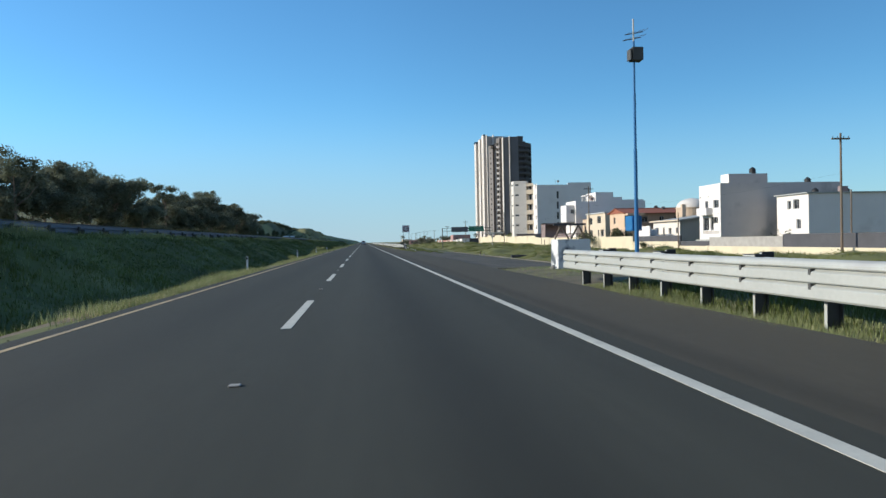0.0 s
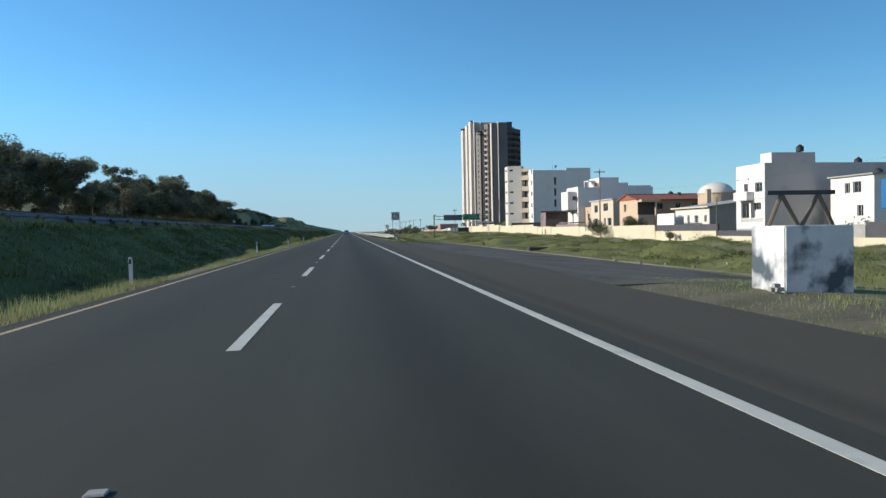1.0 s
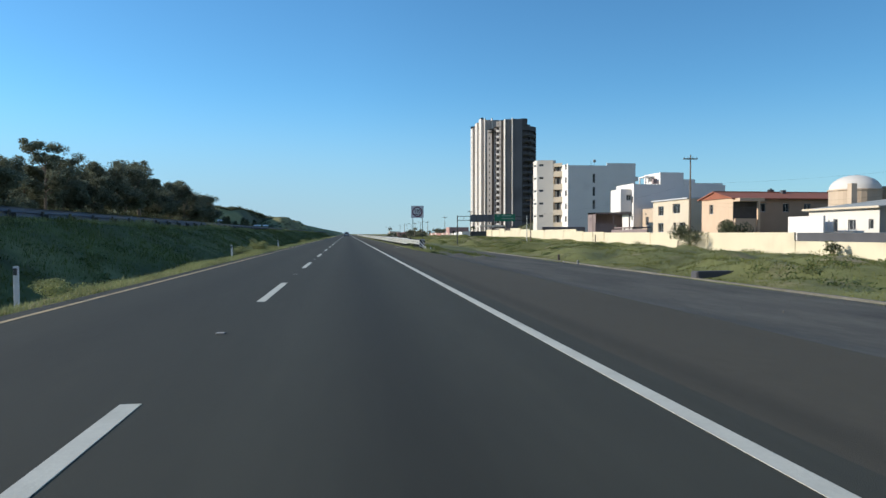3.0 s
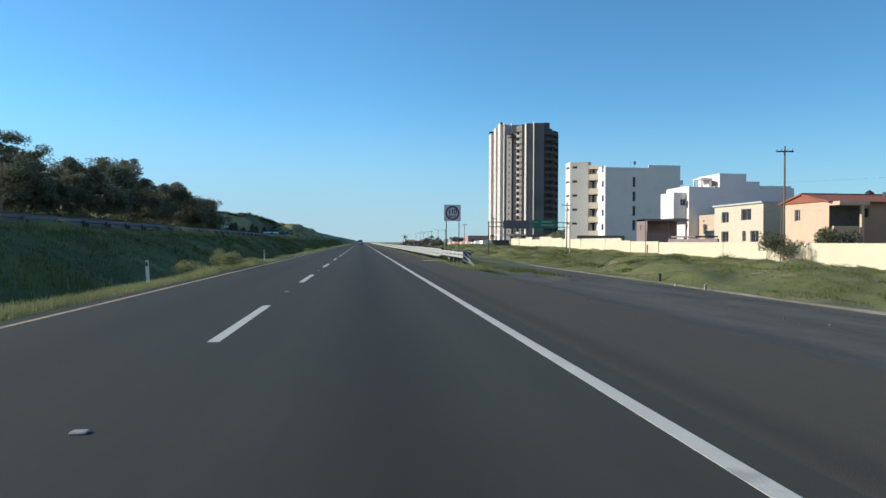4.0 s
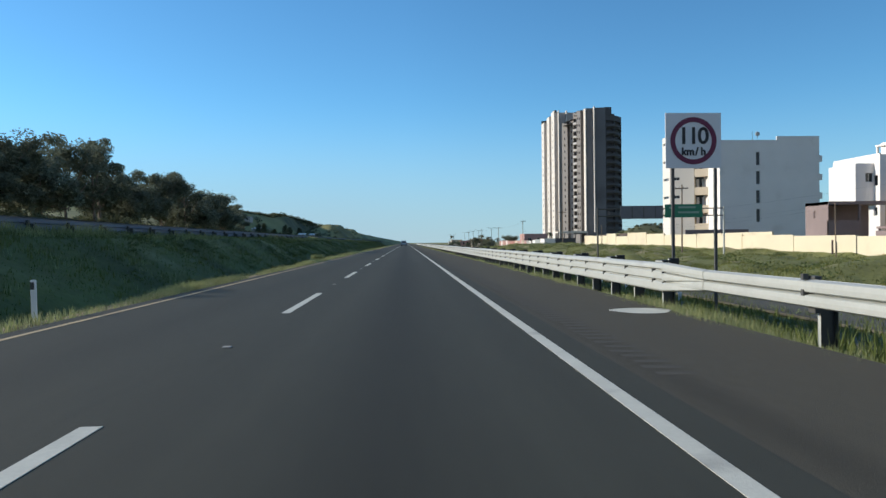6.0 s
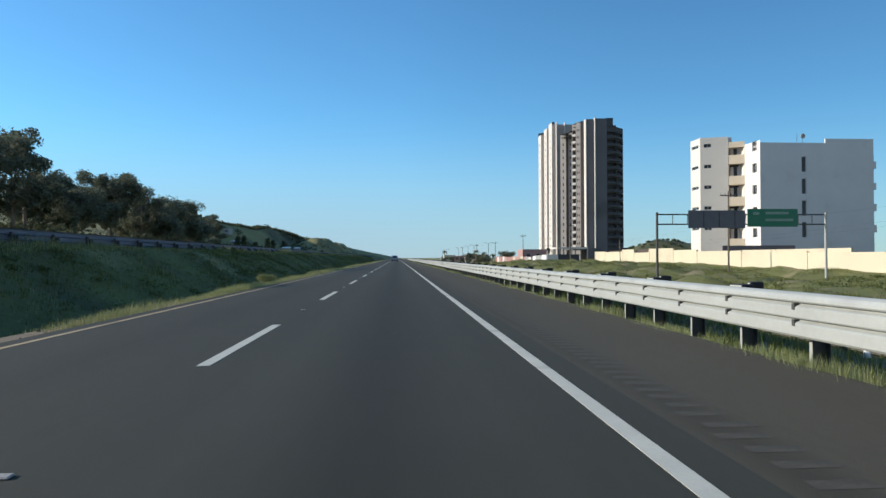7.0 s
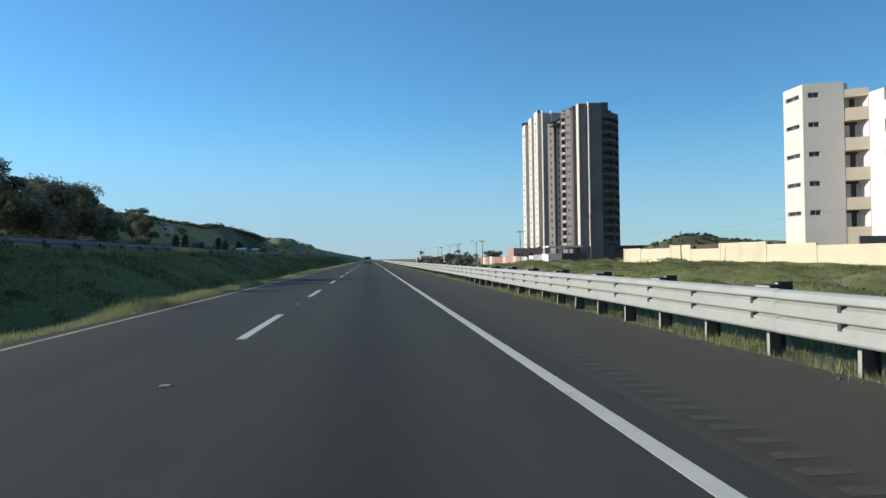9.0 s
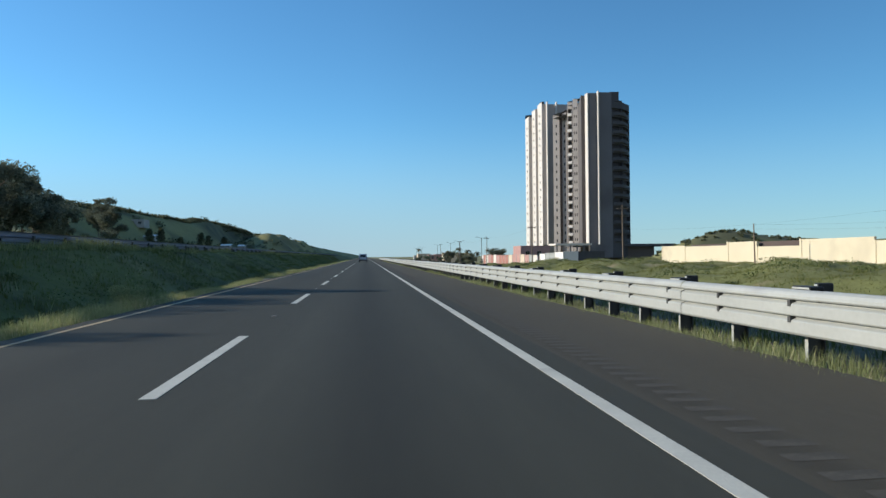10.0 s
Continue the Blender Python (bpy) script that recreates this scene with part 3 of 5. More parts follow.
# orange house with red roof
og = thing("orange_house", (47.2, 126.3, 0), "orange two-storey house with a red tiled roof", "house")
# south and back walls carry their shade in a browner orange
block(og, "main", 0, 18.2, 0, 7.8, 0, 5.7, ORANGE_SHADED, west_material=ORANGE, west=[(2.0, 3.7, 3.0, 5.0)], south=[(3.4, 3.9, 4.6, 5.0), (7.0, 3.9, 7.9, 5.0), (10.0, 3.9, 11.0, 5.0)])
boxpart("porch_lintel", (0.0, 3.4, -1.6, 0.0, 5.2, 5.6), ORANGE, og)
boxpart("porch_post", (2.5, 2.8, -1.6, -1.3, 0, 5.2), ORANGE, og)
# thin dark sheet before the wall imitates the shade in the porch
boxpart("porch_back", (0.0, 3.4, -0.05, -0.01, 2.9, 5.2), DARK, og, "dark sheet standing for the deep porch shade")
boxpart("porch_parapet", (-0.6, 2.2, -1.55, -1.3, 0, 3.0), ORANGE, og)
boxpart("porch_side", (0.0, 0.15, -1.3, 0.0, 0, 2.8), BROWN_WALL, og)
bm = bmesh.new()
for a, b in (((-0.4, -0.5, 5.65), (18.6, 4.0, 6.65)), ((-0.4, 8.3, 5.65), (18.6, 4.0, 6.65))):
    quad(bm, (a[0], a[1], a[2]), (b[0], a[1], a[2]), (b[0], b[1], b[2]), (a[0], b[1], b[2]))
quad(bm, (-0.02, 0, 5.68), (-0.02, 8, 5.68), (-0.02, 4, 6.6))
part("tiled_roof", bm, RED_TILE, og, "red tiled roof").modifiers.new("thickness", "SOLIDIFY").thickness = 0.15
part("gable", (lambda b: (quad(b, (-0.005, 7.8, 5.6), (-0.005, 0, 5.6), (-0.005, 3.9, 6.5)), b)[1])(bmesh.new()), ORANGE, og)

# grey gabled house
gh = thing("grey_house", (45.3, 99.5, 0), "low grey house with a gently sloping roof", "house")
# sunlit west side in cream, shaded sides in grey: the light is in the paint
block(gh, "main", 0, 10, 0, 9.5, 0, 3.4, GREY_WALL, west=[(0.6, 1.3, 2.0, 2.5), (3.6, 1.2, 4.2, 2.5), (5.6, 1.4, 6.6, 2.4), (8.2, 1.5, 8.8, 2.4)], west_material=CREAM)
bm = bmesh.new()
quad(bm, (-0.4, -0.4, 3.55), (10.5, -0.4, 4.9), (10.5, 9.9, 4.9), (-0.4, 9.9, 3.55))
part("roof_slope", bm, GREY_WALL, gh).modifiers.new("thickness", "SOLIDIFY").thickness = 0.2
bm = bmesh.new()
quad(bm, (0, 0.0, 3.4), (10, 0.0, 3.4), (10, 0.0, 4.75))
part("gable", bm, GREY_WALL, gh)
boxpart("terrace_rail", (-2.2, -2.1, 3.0, 9.0, 1.3, 2.2), WHITE_PAINT, gh)
for k in range(9):
    boxpart("terrace_post", (-2.24, -2.06, 3.0 + 0.7 * k, 3.12 + 0.7 * k, 0, 2.35), WHITE_PAINT, gh)
boxpart("terrace_slab", (-2.2, 0, 2.9, 9.2, 1.1, 1.3), WHITE_PAINT, gh)
boxpart("eaves", (-0.5, -0.35, -0.45, 9.95, 3.4, 3.6), SAND, gh)

# domed building
dm = thing("domed_building", (54.5, 113.9, 0), "round building with a pale dome", "building")
bm = bmesh.new()
def turned(bm, prof, n=28):
    rings = [[bm.verts.new((max(r, 0.01) * math.cos(2 * math.pi * i / n), max(r, 0.01) * math.sin(2 * math.pi * i / n), z)) for i in range(n)] for r, z in prof]
    for a, b in zip(rings, rings[1:]):
        for i in range(n):
            bm.faces.new((a[i], a[(i + 1) % n], b[(i + 1) % n], b[i]))


turned(bm, [(2.62, 0.0), (2.62, 5.85), (2.74, 5.85), (2.74, 6.0), (0.01, 6.0)])
part("drum", bm, TAN, dm)
bm = bmesh.new()
turned(bm, [(2.6 * math.cos(a), 6.0 + 1.63 * math.sin(a)) for a in np.linspace(0, math.pi / 2, 9)])
part("dome", bm, CREAM, dm, smooth=True)
boxpart("chimney", (-3.8, -3.15, -4.2, -3.6, 0, 6.4), TAN, dm)
boxpart("side_roof", (2.7, 12, -1.5, 3, 6.1, 6.35), TAN, dm)
facade(dm, "side_wing", (2.8, -1.3, 0), (1, 0, 0), 9, 6.1, [(3.0 + 0.75 * k, 5.4, 3.5 + 0.75 * k, 5.95) for k in range(7)], SAND, depth=0.15, frames=False)
boxpart("wing_side", (2.8, 3.0, -1.25, 2.8, 0, 6.1), SAND, dm)

# big white house
wh = thing("white_house", (44.6, 86.3, 0), "two-storey white house with a roof-top room and balcony", "house")
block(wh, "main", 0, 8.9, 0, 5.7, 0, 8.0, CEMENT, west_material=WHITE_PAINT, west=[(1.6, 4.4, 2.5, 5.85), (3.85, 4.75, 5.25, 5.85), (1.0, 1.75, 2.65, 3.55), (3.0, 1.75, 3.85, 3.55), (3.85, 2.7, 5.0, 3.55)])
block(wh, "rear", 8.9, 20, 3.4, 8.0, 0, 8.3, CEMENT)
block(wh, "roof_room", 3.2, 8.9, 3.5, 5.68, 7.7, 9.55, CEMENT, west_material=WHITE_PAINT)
boxpart("balcony", (-0.9, 0.0, 2.1, 4.85, 3.85, 4.85), WHITE_PAINT, wh, bevel=0.03)
for y in (3.0, 5.2):
    boxpart("wall_lamp", (-0.12, 0.0, y, y + 0.1, 6.3, 6.45), DARK_WALL, wh)

# smaller white house
w2 = thing("white_house", (51.5, 78.2, 0), "two-storey white house with a sloping roof edge", "house")
block(w2, "main", 0, 16, 0, 6.4, 0, 6.0, WHITE_PAINT, west=[(2.2, 4.2, 3.0, 5.3), (3.4, 4.2, 4.6, 5.4), (4.0, 1.7, 4.9, 2.9)])
boxpart("roof_edge", (-0.3, 16, -0.15, 6.6, 6.0, 6.15), GREY_WALL, w2)

# tower blocks
def tower_holes(kind_of, w, top, floor):
    """Openings of one facade bay, storey by storey."""
    holes = []
    for k in range(int((top - 7) / floor)):
        z = 6.2 + k * floor
        if kind_of == "lit":
            holes += [(w * 0.38, z + 0.9, w * 0.38 + 1.5, z + 2.0)]
        elif kind_of == "slot":
            holes += [(w * 0.40, z + 0.7, w * 0.40 + 0.6, z + 2.0)]
        elif kind_of == "two":
            holes += [(w * 0.16, z + 0.7, w * 0.16 + 0.42, z + 1.9), (w * 0.58, z + 0.7, w * 0.58 + 0.42, z + 1.9)]
        elif kind_of == "balcony":
            holes += [(w * 0.06, z + 0.9, w * 0.94, z + 2.9)]
        elif kind_of == "terrace":
            holes += [(w * 0.02, z + 1.0, w * 0.98, z + 2.7)]
    return holes


def tower(label, at, plan, floor, middle):
    """A tower of flats from its ground plan: (x, y, top, kind of bay, material) corner by corner."""
    tw = thing("tower_block", at, label, "tower block", "tower blocks")
    for (xa, ya, top, kind_of, m), (xb, yb, *_) in zip(plan, plan[1:] + plan[:1]):
        a, b = Vector((xa - at[0], ya - at[1], 0)), Vector((xb - at[0], yb - at[1], 0))
        w = (b - a).length
        deep = {"balcony": 1.0, "terrace": 1.2}.get(kind_of, 0.25)
        # balcony and terrace backs are dark panes that hold the recess shade
        facade(tw, "facade_bay", a, b - a, w, top, tower_holes(kind_of, w, top, floor), m, depth=deep, glass={"balcony": DARK, "terrace": TOWER_SHADE_DARK}.get(kind_of, GLASS), frames=False)
        bm = bmesh.new()
        quad(bm, (a.x, a.y, top), (b.x, b.y, top), (*middle, top))
        part("roof", bm, TOWER_SHADE_GREY, tw)
        if kind_of == "balcony":
            u = (b - a).normalized()
            out = -Vector((0, 0, 1)).cross(u)
            p, q = a + u * 0.05 + out * 0.6, b - u * 0.05 + out * 0.6
            p0, q0 = a + u * 0.05, b - u * 0.05
            for k in range(int((top - 7) / floor)):
                z0, z1 = 6.0 + k * floor, 7.1 + k * floor
                bm = bmesh.new()
                quad(bm, (*p.xy, z0), (*q.xy, z0), (*q.xy, z1), (*p.xy, z1))
                quad(bm, (*p0.xy, z0), (*p.xy, z0), (*p.xy, z1), (*p0.xy, z1))
                quad(bm, (*q.xy, z0), (*q0.xy, z0), (*q0.xy, z1), (*q.xy, z1))
                quad(bm, (*p0.xy, z0), (*q0.xy, z0), (*q.xy, z0), (*p.xy, z0))
                part("balcony", bm, WHITE_PAINT, tw, "pale balcony parapet")
    return tw


FLOOR = 3.4
# west bays take the sunlit cream, south returns a tone darkened for shade
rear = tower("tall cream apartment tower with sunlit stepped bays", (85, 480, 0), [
    (79.35, 492, 70.0, "lit", TOWER_WHITE), (79.35, 485, 70.0, "", TOWER_SHADE_TAUPE), (81.0, 485, 72.3, "lit", TOWER_WHITE), (81.0, 478, 72.3, "", TOWER_SHADE_TAUPE),
    (82.1, 478, 74.0, "lit", TOWER_WHITE), (82.1, 470, 73.0, "", TOWER_SHADE_TAUPE), (97, 470, 73.0, "", TOWER_SHADE_TAUPE), (97, 492, 72.0, "", TOWER_SHADE_GREY)], 3.55, (6, 3))
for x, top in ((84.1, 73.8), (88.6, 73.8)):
    boxpart("fin", (x - 85, x - 84.6, -12.2, -10.0, 0, top), TOWER_WHITE, rear, "white vertical fin")
boxpart("roof_house", (-2.5, -1.0, -8, -4, 73, 74.6), TOWER_SHADE_BROWN, rear)

# these bays face away from the sun: their shade is in the wall colours
tw = tower("tall concrete apartment tower with balconies, its shaded faces toned taupe and grey", (85, 425, 0), [
    (81.85, 450, 63.6, "slot", TOWER_SHADE_TAUPE), (84.4, 448.5, 64.0, "", TOWER_SHADE_BROWN), (85.7, 449, 65.0, "slot", TOWER_SHADE_TAUPE), (87.4, 448, 65.0, "", TOWER_SHADE_BROWN),
    (84.65, 437, 66.6, "balcony", TOWER_SHADE_TAUPE), (86.3, 436, 65.6, "", TOWER_SHADE_BROWN), (84.2, 428, 65.8, "two", TOWER_SHADE_TAUPE), (85.9, 427, 62.0, "", TOWER_SHADE_BROWN),
    (80.05, 404.5, 61.6, "", TOWER_SHADE_BROWN), (82.1, 404.5, 61.8, "", TOWER_SHADE_BROWN), (82.1, 401.5, 62.0, "", TOWER_SHADE_GREY), (85.35, 401.5, 62.3, "", TOWER_SHADE_GREY),
    (90.8, 401.2, 59.6, "terrace", TOWER_SHADE_DARK), (95.6, 403.0, 59.0, "terrace", TOWER_SHADE_DARK), (100.4, 408, 58.8, "", TOWER_SHADE_DARK), (100.6, 432, 58.8, "", TOWER_SHADE_GREY), (94, 452, 62.0, "", TOWER_SHADE_GREY)], FLOOR, (6, -2))
for x, y0, y1, top in ((81.45, 401.2, 404.4, 62.0), (85.1, 399.8, 401.4, 62.5)):
    boxpart("fin", (x - 85, x - 84.65, y0 - 425, y1 - 425, 5, top), TOWER_WHITE, tw, "white vertical fin")
boxpart("core", (3.5, 13, -16, 20, 0, 58.0), TOWER_SHADE_GREY, tw)
boxpart("roof_house", (5.6, 8.8, -23.4, -19, 59, 62.6), TOWER_SHADE_DARK, tw)
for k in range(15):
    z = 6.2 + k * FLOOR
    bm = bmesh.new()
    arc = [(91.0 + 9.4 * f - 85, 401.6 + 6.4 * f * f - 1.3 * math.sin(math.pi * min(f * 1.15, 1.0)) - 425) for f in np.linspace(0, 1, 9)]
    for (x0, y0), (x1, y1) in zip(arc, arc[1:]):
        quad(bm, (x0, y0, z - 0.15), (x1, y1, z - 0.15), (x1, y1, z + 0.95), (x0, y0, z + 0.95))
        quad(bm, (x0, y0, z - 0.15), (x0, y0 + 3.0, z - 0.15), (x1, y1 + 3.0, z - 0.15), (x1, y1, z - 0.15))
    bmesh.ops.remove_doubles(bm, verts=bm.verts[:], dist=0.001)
    part("terrace_parapet", bm, TOWER_SHADE_DARK, tw, "curved terrace parapet, toned dark for shade").modifiers.new("thickness", "SOLIDIFY").thickness = 0.15
boxpart("canopy", (-19, -5.5, -33, -24, 4.6, 5.3), TOWER_WHITE, tw, "pale entrance canopy")
for k in range(6):
    boxpart("canopy_column", (-18.6 + 2.5 * k, -18.2 + 2.5 * k, -32.8, -32.4, -2, 4.6), TOWER_SHADE_GREY, tw)
boxpart("podium", (4, 24, -19, -8, -2, 4.2), TOWER_SHADE_BROWN, tw)
boxpart("podium_roof", (-9.0, 31, -21.5, -8, 4.2, 5.2), TOWER_SHADE_DARK, tw, "dark projecting podium roof")


# ---- guardrails ----
def corrugated(profile, length):
    """A pressed steel beam along y, its section (x, z) given, with thickness."""
    bm = bmesh.new()
    back = [(x + 0.006, z) for x, z in profile]
    for pts, flip in ((profile, False), (back, True)):
        rows = [[bm.verts.new((x, y, z)) for x, z in pts] for y in (0, length)]
        for i in range(len(pts) - 1):
            f = (rows[0][i], rows[1][i], rows[1][i + 1], rows[0][i + 1])
            bm.faces.new(f[::-1] if flip else f)
    for p, q in ((profile[0], back[0]), (profile[-1], back[-1])):
        quad(bm, (p[0], 0, p[1]), (p[0], length, p[1]), (q[0], length, q[1]), (q[0], 0, q[1]))
    return bm


def wave(n, height, depth):
    """n crests facing -x over the given height."""
    out, h = [], height / n
    for k in range(n):
        for f, d in ((0.0, 1.0), (0.03, 0.97), (0.11, 0.22), (0.17, 0.05), (0.5, 0.0), (0.83, 0.05), (0.89, 0.22), (0.97, 0.97)):
            out.append((d * depth, (k + f) * h))
    return out + [(depth, height)]


THRIE = [(0.07, 0.0), (0.018, 0.012), (0.0, 0.035), (0.0, 0.155), (0.012, 0.170), (0.06, 0.192), (0.06, 0.210), (0.006, 0.218), (0.0, 0.232), (0.0, 0.335), (0.012, 0.348), (0.06, 0.368),
         (0.06, 0.386), (0.008, 0.395), (0.0, 0.41), (0.004, 0.44), (0.022, 0.472), (0.058, 0.495), (0.088, 0.5)]
me_thrie = mesh_of(corrugated(THRIE, 3.05), "beam", STEEL)
me_w = mesh_of(corrugated(wave(2, 0.32, 0.082), 3.05), "beam", STEEL)
bm = bmesh.new()
box(bm, 0.17, 0.18, -0.022, 0.032, -0.9, 0.66)
box(bm, 0.182, 0.36, 0.022, 0.032, -0.9, 0.66)
box(bm, 0.362, 0.372, -0.035, 0.035, -0.9, 0.66)
me_post = mesh_of(bm, "post", POST)
me_post.materials.append(STEEL)
# sunward flange in light steel, the rest dark: sun and shade by material
for p in me_post.polygons:
    p.material_index = 1 if p.normal.x < -0.9 and p.center.x < 0.2 else 0
bm = bmesh.new()
box(bm, 0.082, 0.168, -0.05, 0.08, 0.36, 0.78)
bmesh.ops.bevel(bm, geom=bm.edges[:], offset=0.006, segments=1, affect="EDGES")
me_spacer = mesh_of(bm, "spacer", POST)
bm = bmesh.new()
box(bm, 0.10, 0.27, -0.16, 0.16, 0.74, 0.785)
box(bm, 0.28, 0.47, -0.04, 0.04, 0.55, 0.815)
bmesh.ops.bevel(bm, geom=bm.edges[:], offset=0.012, segments=1, affect="EDGES")
me_cap = mesh_of(bm, "cap", BLACK)
me_cap.materials.append(STEEL)
# cap faces towards the sun are painted light, shaded ones left black
for p in me_cap.polygons:
    p.material_index = 1 if p.normal.x < -0.9 else 0
bm = bmesh.new()
for z in (0.205, 0.382):
    box(bm, -0.005, 0.06, 0.0, 0.05, z - 0.07, z)
me_bolt = mesh_of(bm, "bolt", POST)


def piece(name, me, parent, at, turn=0.0):
    ob = new(name, me)
    ob.parent = parent
    ob.matrix_basis = pose(*at, 0, 0, turn)
    return ob


def guardrail(x, y0, y1, z_low, step, label, beam, face=1):
    """A run of beams on steel posts along y. face 1: the beam looks to -x."""
    g = thing("guardrail", (x, y0, 0), label, "guardrail", turn=0 if face == 1 else 180, kind="structure")
    n = int(round((y1 - y0) / 3.05))
    s = 1 if face == 1 else -1
    for k in range(n):
        y = k * 3.05 if s == 1 else -(k + 1) * 3.05
        piece("beam", beam, g, (random.uniform(-0.006, 0.006), y, z_low + random.uniform(-0.006, 0.006)))
    for k in range(int((y1 - y0) / step)):
        y = s * (0.4 + k * step)
        z = z_low - 0.30 - (0.0 if beam is not me_w else 0.12)
        piece("post", me_post, g, (0, y, z + random.uniform(-0.03, 0.01)), random.uniform(-2, 2))
        piece("spacer", me_spacer, g, (0, y, z))
        if k % 2 == 0 and step < 2 and beam is me_thrie:
            piece("cap", me_cap, g, (0, y, z_low - 0.25), random.uniform(-4, 4))
        if y1 - y0 < 250 or k < 140:
            piece("bolt", me_bolt, g, (0, y + 0.03, z_low))
    return g


guardrail(2.80, -12.0, 18.5, 0.33, 1.525, "galvanised three-wave guardrail on steel posts beside the lay-by", me_thrie)
gr = guardrail(2.80, 101.8, 101.8 + 3.05 * 90, 0.25, 1.525, "long galvanised three-wave guardrail on steel posts", me_thrie)
lead = guardrail(2.88, 91.2, 91.2 + 3.05 * 3, 0.36, 1.525, "lower two-wave guardrail leading into the taller rail", me_w)
bm = bmesh.new()
lo, hi = wave(2, 0.32, 0.082), wave(3, 0.50, 0.082)
lo2 = [lo[min(int(i * len(lo) / len(hi)), len(lo) - 1)] for i in range(len(hi))]
for i in range(len(hi) - 1):
    quad(bm, (lo2[i][0] + 0.08, 100.35, lo2[i][1] + 0.36), (hi[i][0], 101.8, hi[i][1] + 0.25), (hi[i + 1][0], 101.8, hi[i + 1][1] + 0.25), (lo2[i + 1][0] + 0.08, 100.35, lo2[i + 1][1] + 0.36))
bmesh.ops.remove_doubles(bm, verts=bm.verts[:], dist=0.001)
tr = solid("rail_transition", bm, STEEL, "galvanised transition piece between the two rail heights", "guardrail part", at=(2.80, 0, 0))
tr.modifiers.new("thickness", "SOLIDIFY").thickness = 0.006
me_far = mesh_of(corrugated(wave(3, 0.60, 0.082), 3.05), "beam", SHADED_STEEL)
guardrail(-15.7, -3.0, 540, 1.66, 3.05, "guardrail of the opposite carriageway, toned dark blue for shade and glare", me_far, face=1)

# striped end marker of the rail
mk = thing("hazard_marker", (2.82, 91.0, -0.3), "black and white striped marker board, leaning on its prop", "marker board", turn=-8)
boxpart("board", (0, 0.34, 0, 0.015, 0.42, 1.06), SIGN_BLACK, mk)
for k in range(4):
    bm = bmesh.new()
    z = 0.22 + 0.235 * k
    pts = [(u, -0.005, zz) for u, zz in ((0.0, z + 0.36), (0.34, z), (0.34, z + 0.10), (0.0, z + 0.46))]
    quad(bm, *[(x, y, min(max(zz, 0.42), 1.06)) for x, y, zz in pts])
    part("stripe", bm, SIGN_WHITE, mk)
boxpart("post", (-0.02, 0.04, 0.02, 0.07, 0.0, 1.08), STEEL, mk)
for a, b in (((0.2, -0.02, 0.75), (0.5, -0.4, 0.36)), ((0.2, -0.02, 0.55), (0.48, -0.4, 0.34))):
    bm = bmesh.new()
    tube(bm, a, b, 0.016, n=6)
    part("prop", bm, STEEL, mk)


# ---- lay-by corner: concrete block with a steel frame, blue mast ----
blk = thing("concrete_block", (4.42, 24.55, 0.06), "whitewashed concrete block with smeared paint and a steel trestle", "concrete block")
PAINTED = mat("smeared_whitewash", (0.72, 0.72, 0.70), 0.85, vary=0.08, scale=3.0, fine=24, dark=(0.085, 0.105, 0.125), stain=0.5)
boxpart("block_body", (0, 1.22, 0, 0.92, -0.12, 1.04), PAINTED, blk, bevel=0.02)
for y in (0.45,):
    for a, b in (((0.02, 1.04), (0.25, 1.56)), ((0.55, 1.04), (0.25, 1.56)), ((0.62, 1.04), (0.92, 1.56)), ((1.18, 1.04), (0.92, 1.56))):
        bm = bmesh.new()
        tube(bm, (a[0], y, a[1]), (b[0], y, b[1]), 0.034, n=6)
        part("trestle_leg", bm, WOOD_POLE, blk, "weathered trestle leg")
    boxpart("trestle_beam", (-0.02, 1.2, y - 0.04, y + 0.04, 1.55, 1.62), DARK_WALL, blk)
boxpart("loose_stone", (-0.3, -0.08, -0.15, 0.05, -0.05, 0.13), CONCRETE, blk, bevel=0.06)

mast = thing("antenna_mast", (7.82, 25.6, -0.45), "slender blue steel mast with a box and aerials on top", "mast")
bm = bmesh.new()
for z0, z1, r in ((0, 2.6, 0.085), (2.6, 4.9, 0.07), (4.9, 7.0, 0.055), (7.0, 9.0, 0.045)):
    tube(bm, (0, 0, z0), (0, 0, z1), r, n=10)
part("pole", bm, BLUE, mast)
bm = bmesh.new()
tube(bm, (0, 0, 9.0), (0, 0, 9.85), 0.03, n=8)
part("top_tube", bm, STEEL, mast, "grey aerial tube")
boxpart("equipment_box", (-0.13, 0.29, -0.24, 0.18, 8.25, 8.74), POST, mast, "grey equipment box", bevel=0.015)
boxpart("side_panel", (-0.21, -0.16, -0.22, 0.15, 8.27, 8.68), POST, mast, bevel=0.01)
for z, y in ((9.28, -0.1), (9.12, 0.1)):
    bm = bmesh.new()
    tube(bm, (-0.38, y, z - 0.07), (0.46, y + 0.3, z + 0.16), 0.018, n=5)
    for k in range(6):
        t = -0.35 + k * 0.19
        tube(bm, (t * 0.8, y - 0.18, z + 0.03 + 0.2 * t), (t * 0.8, y + 0.2, z + 0.05 + 0.2 * t), 0.008, n=4)
    part("aerial", bm, POST, mast, "dark tilted aerial")
boxpart("meter_box", (-0.14, 0.26, 0.09, 0.78, 1.82, 2.40), BLUE, mast, "blue meter box", bevel=0.02)
boxpart("footing", (-0.25, 0.25, -0.25, 0.25, -0.2, 0.12), CONCRETE, mast, bevel=0.03)


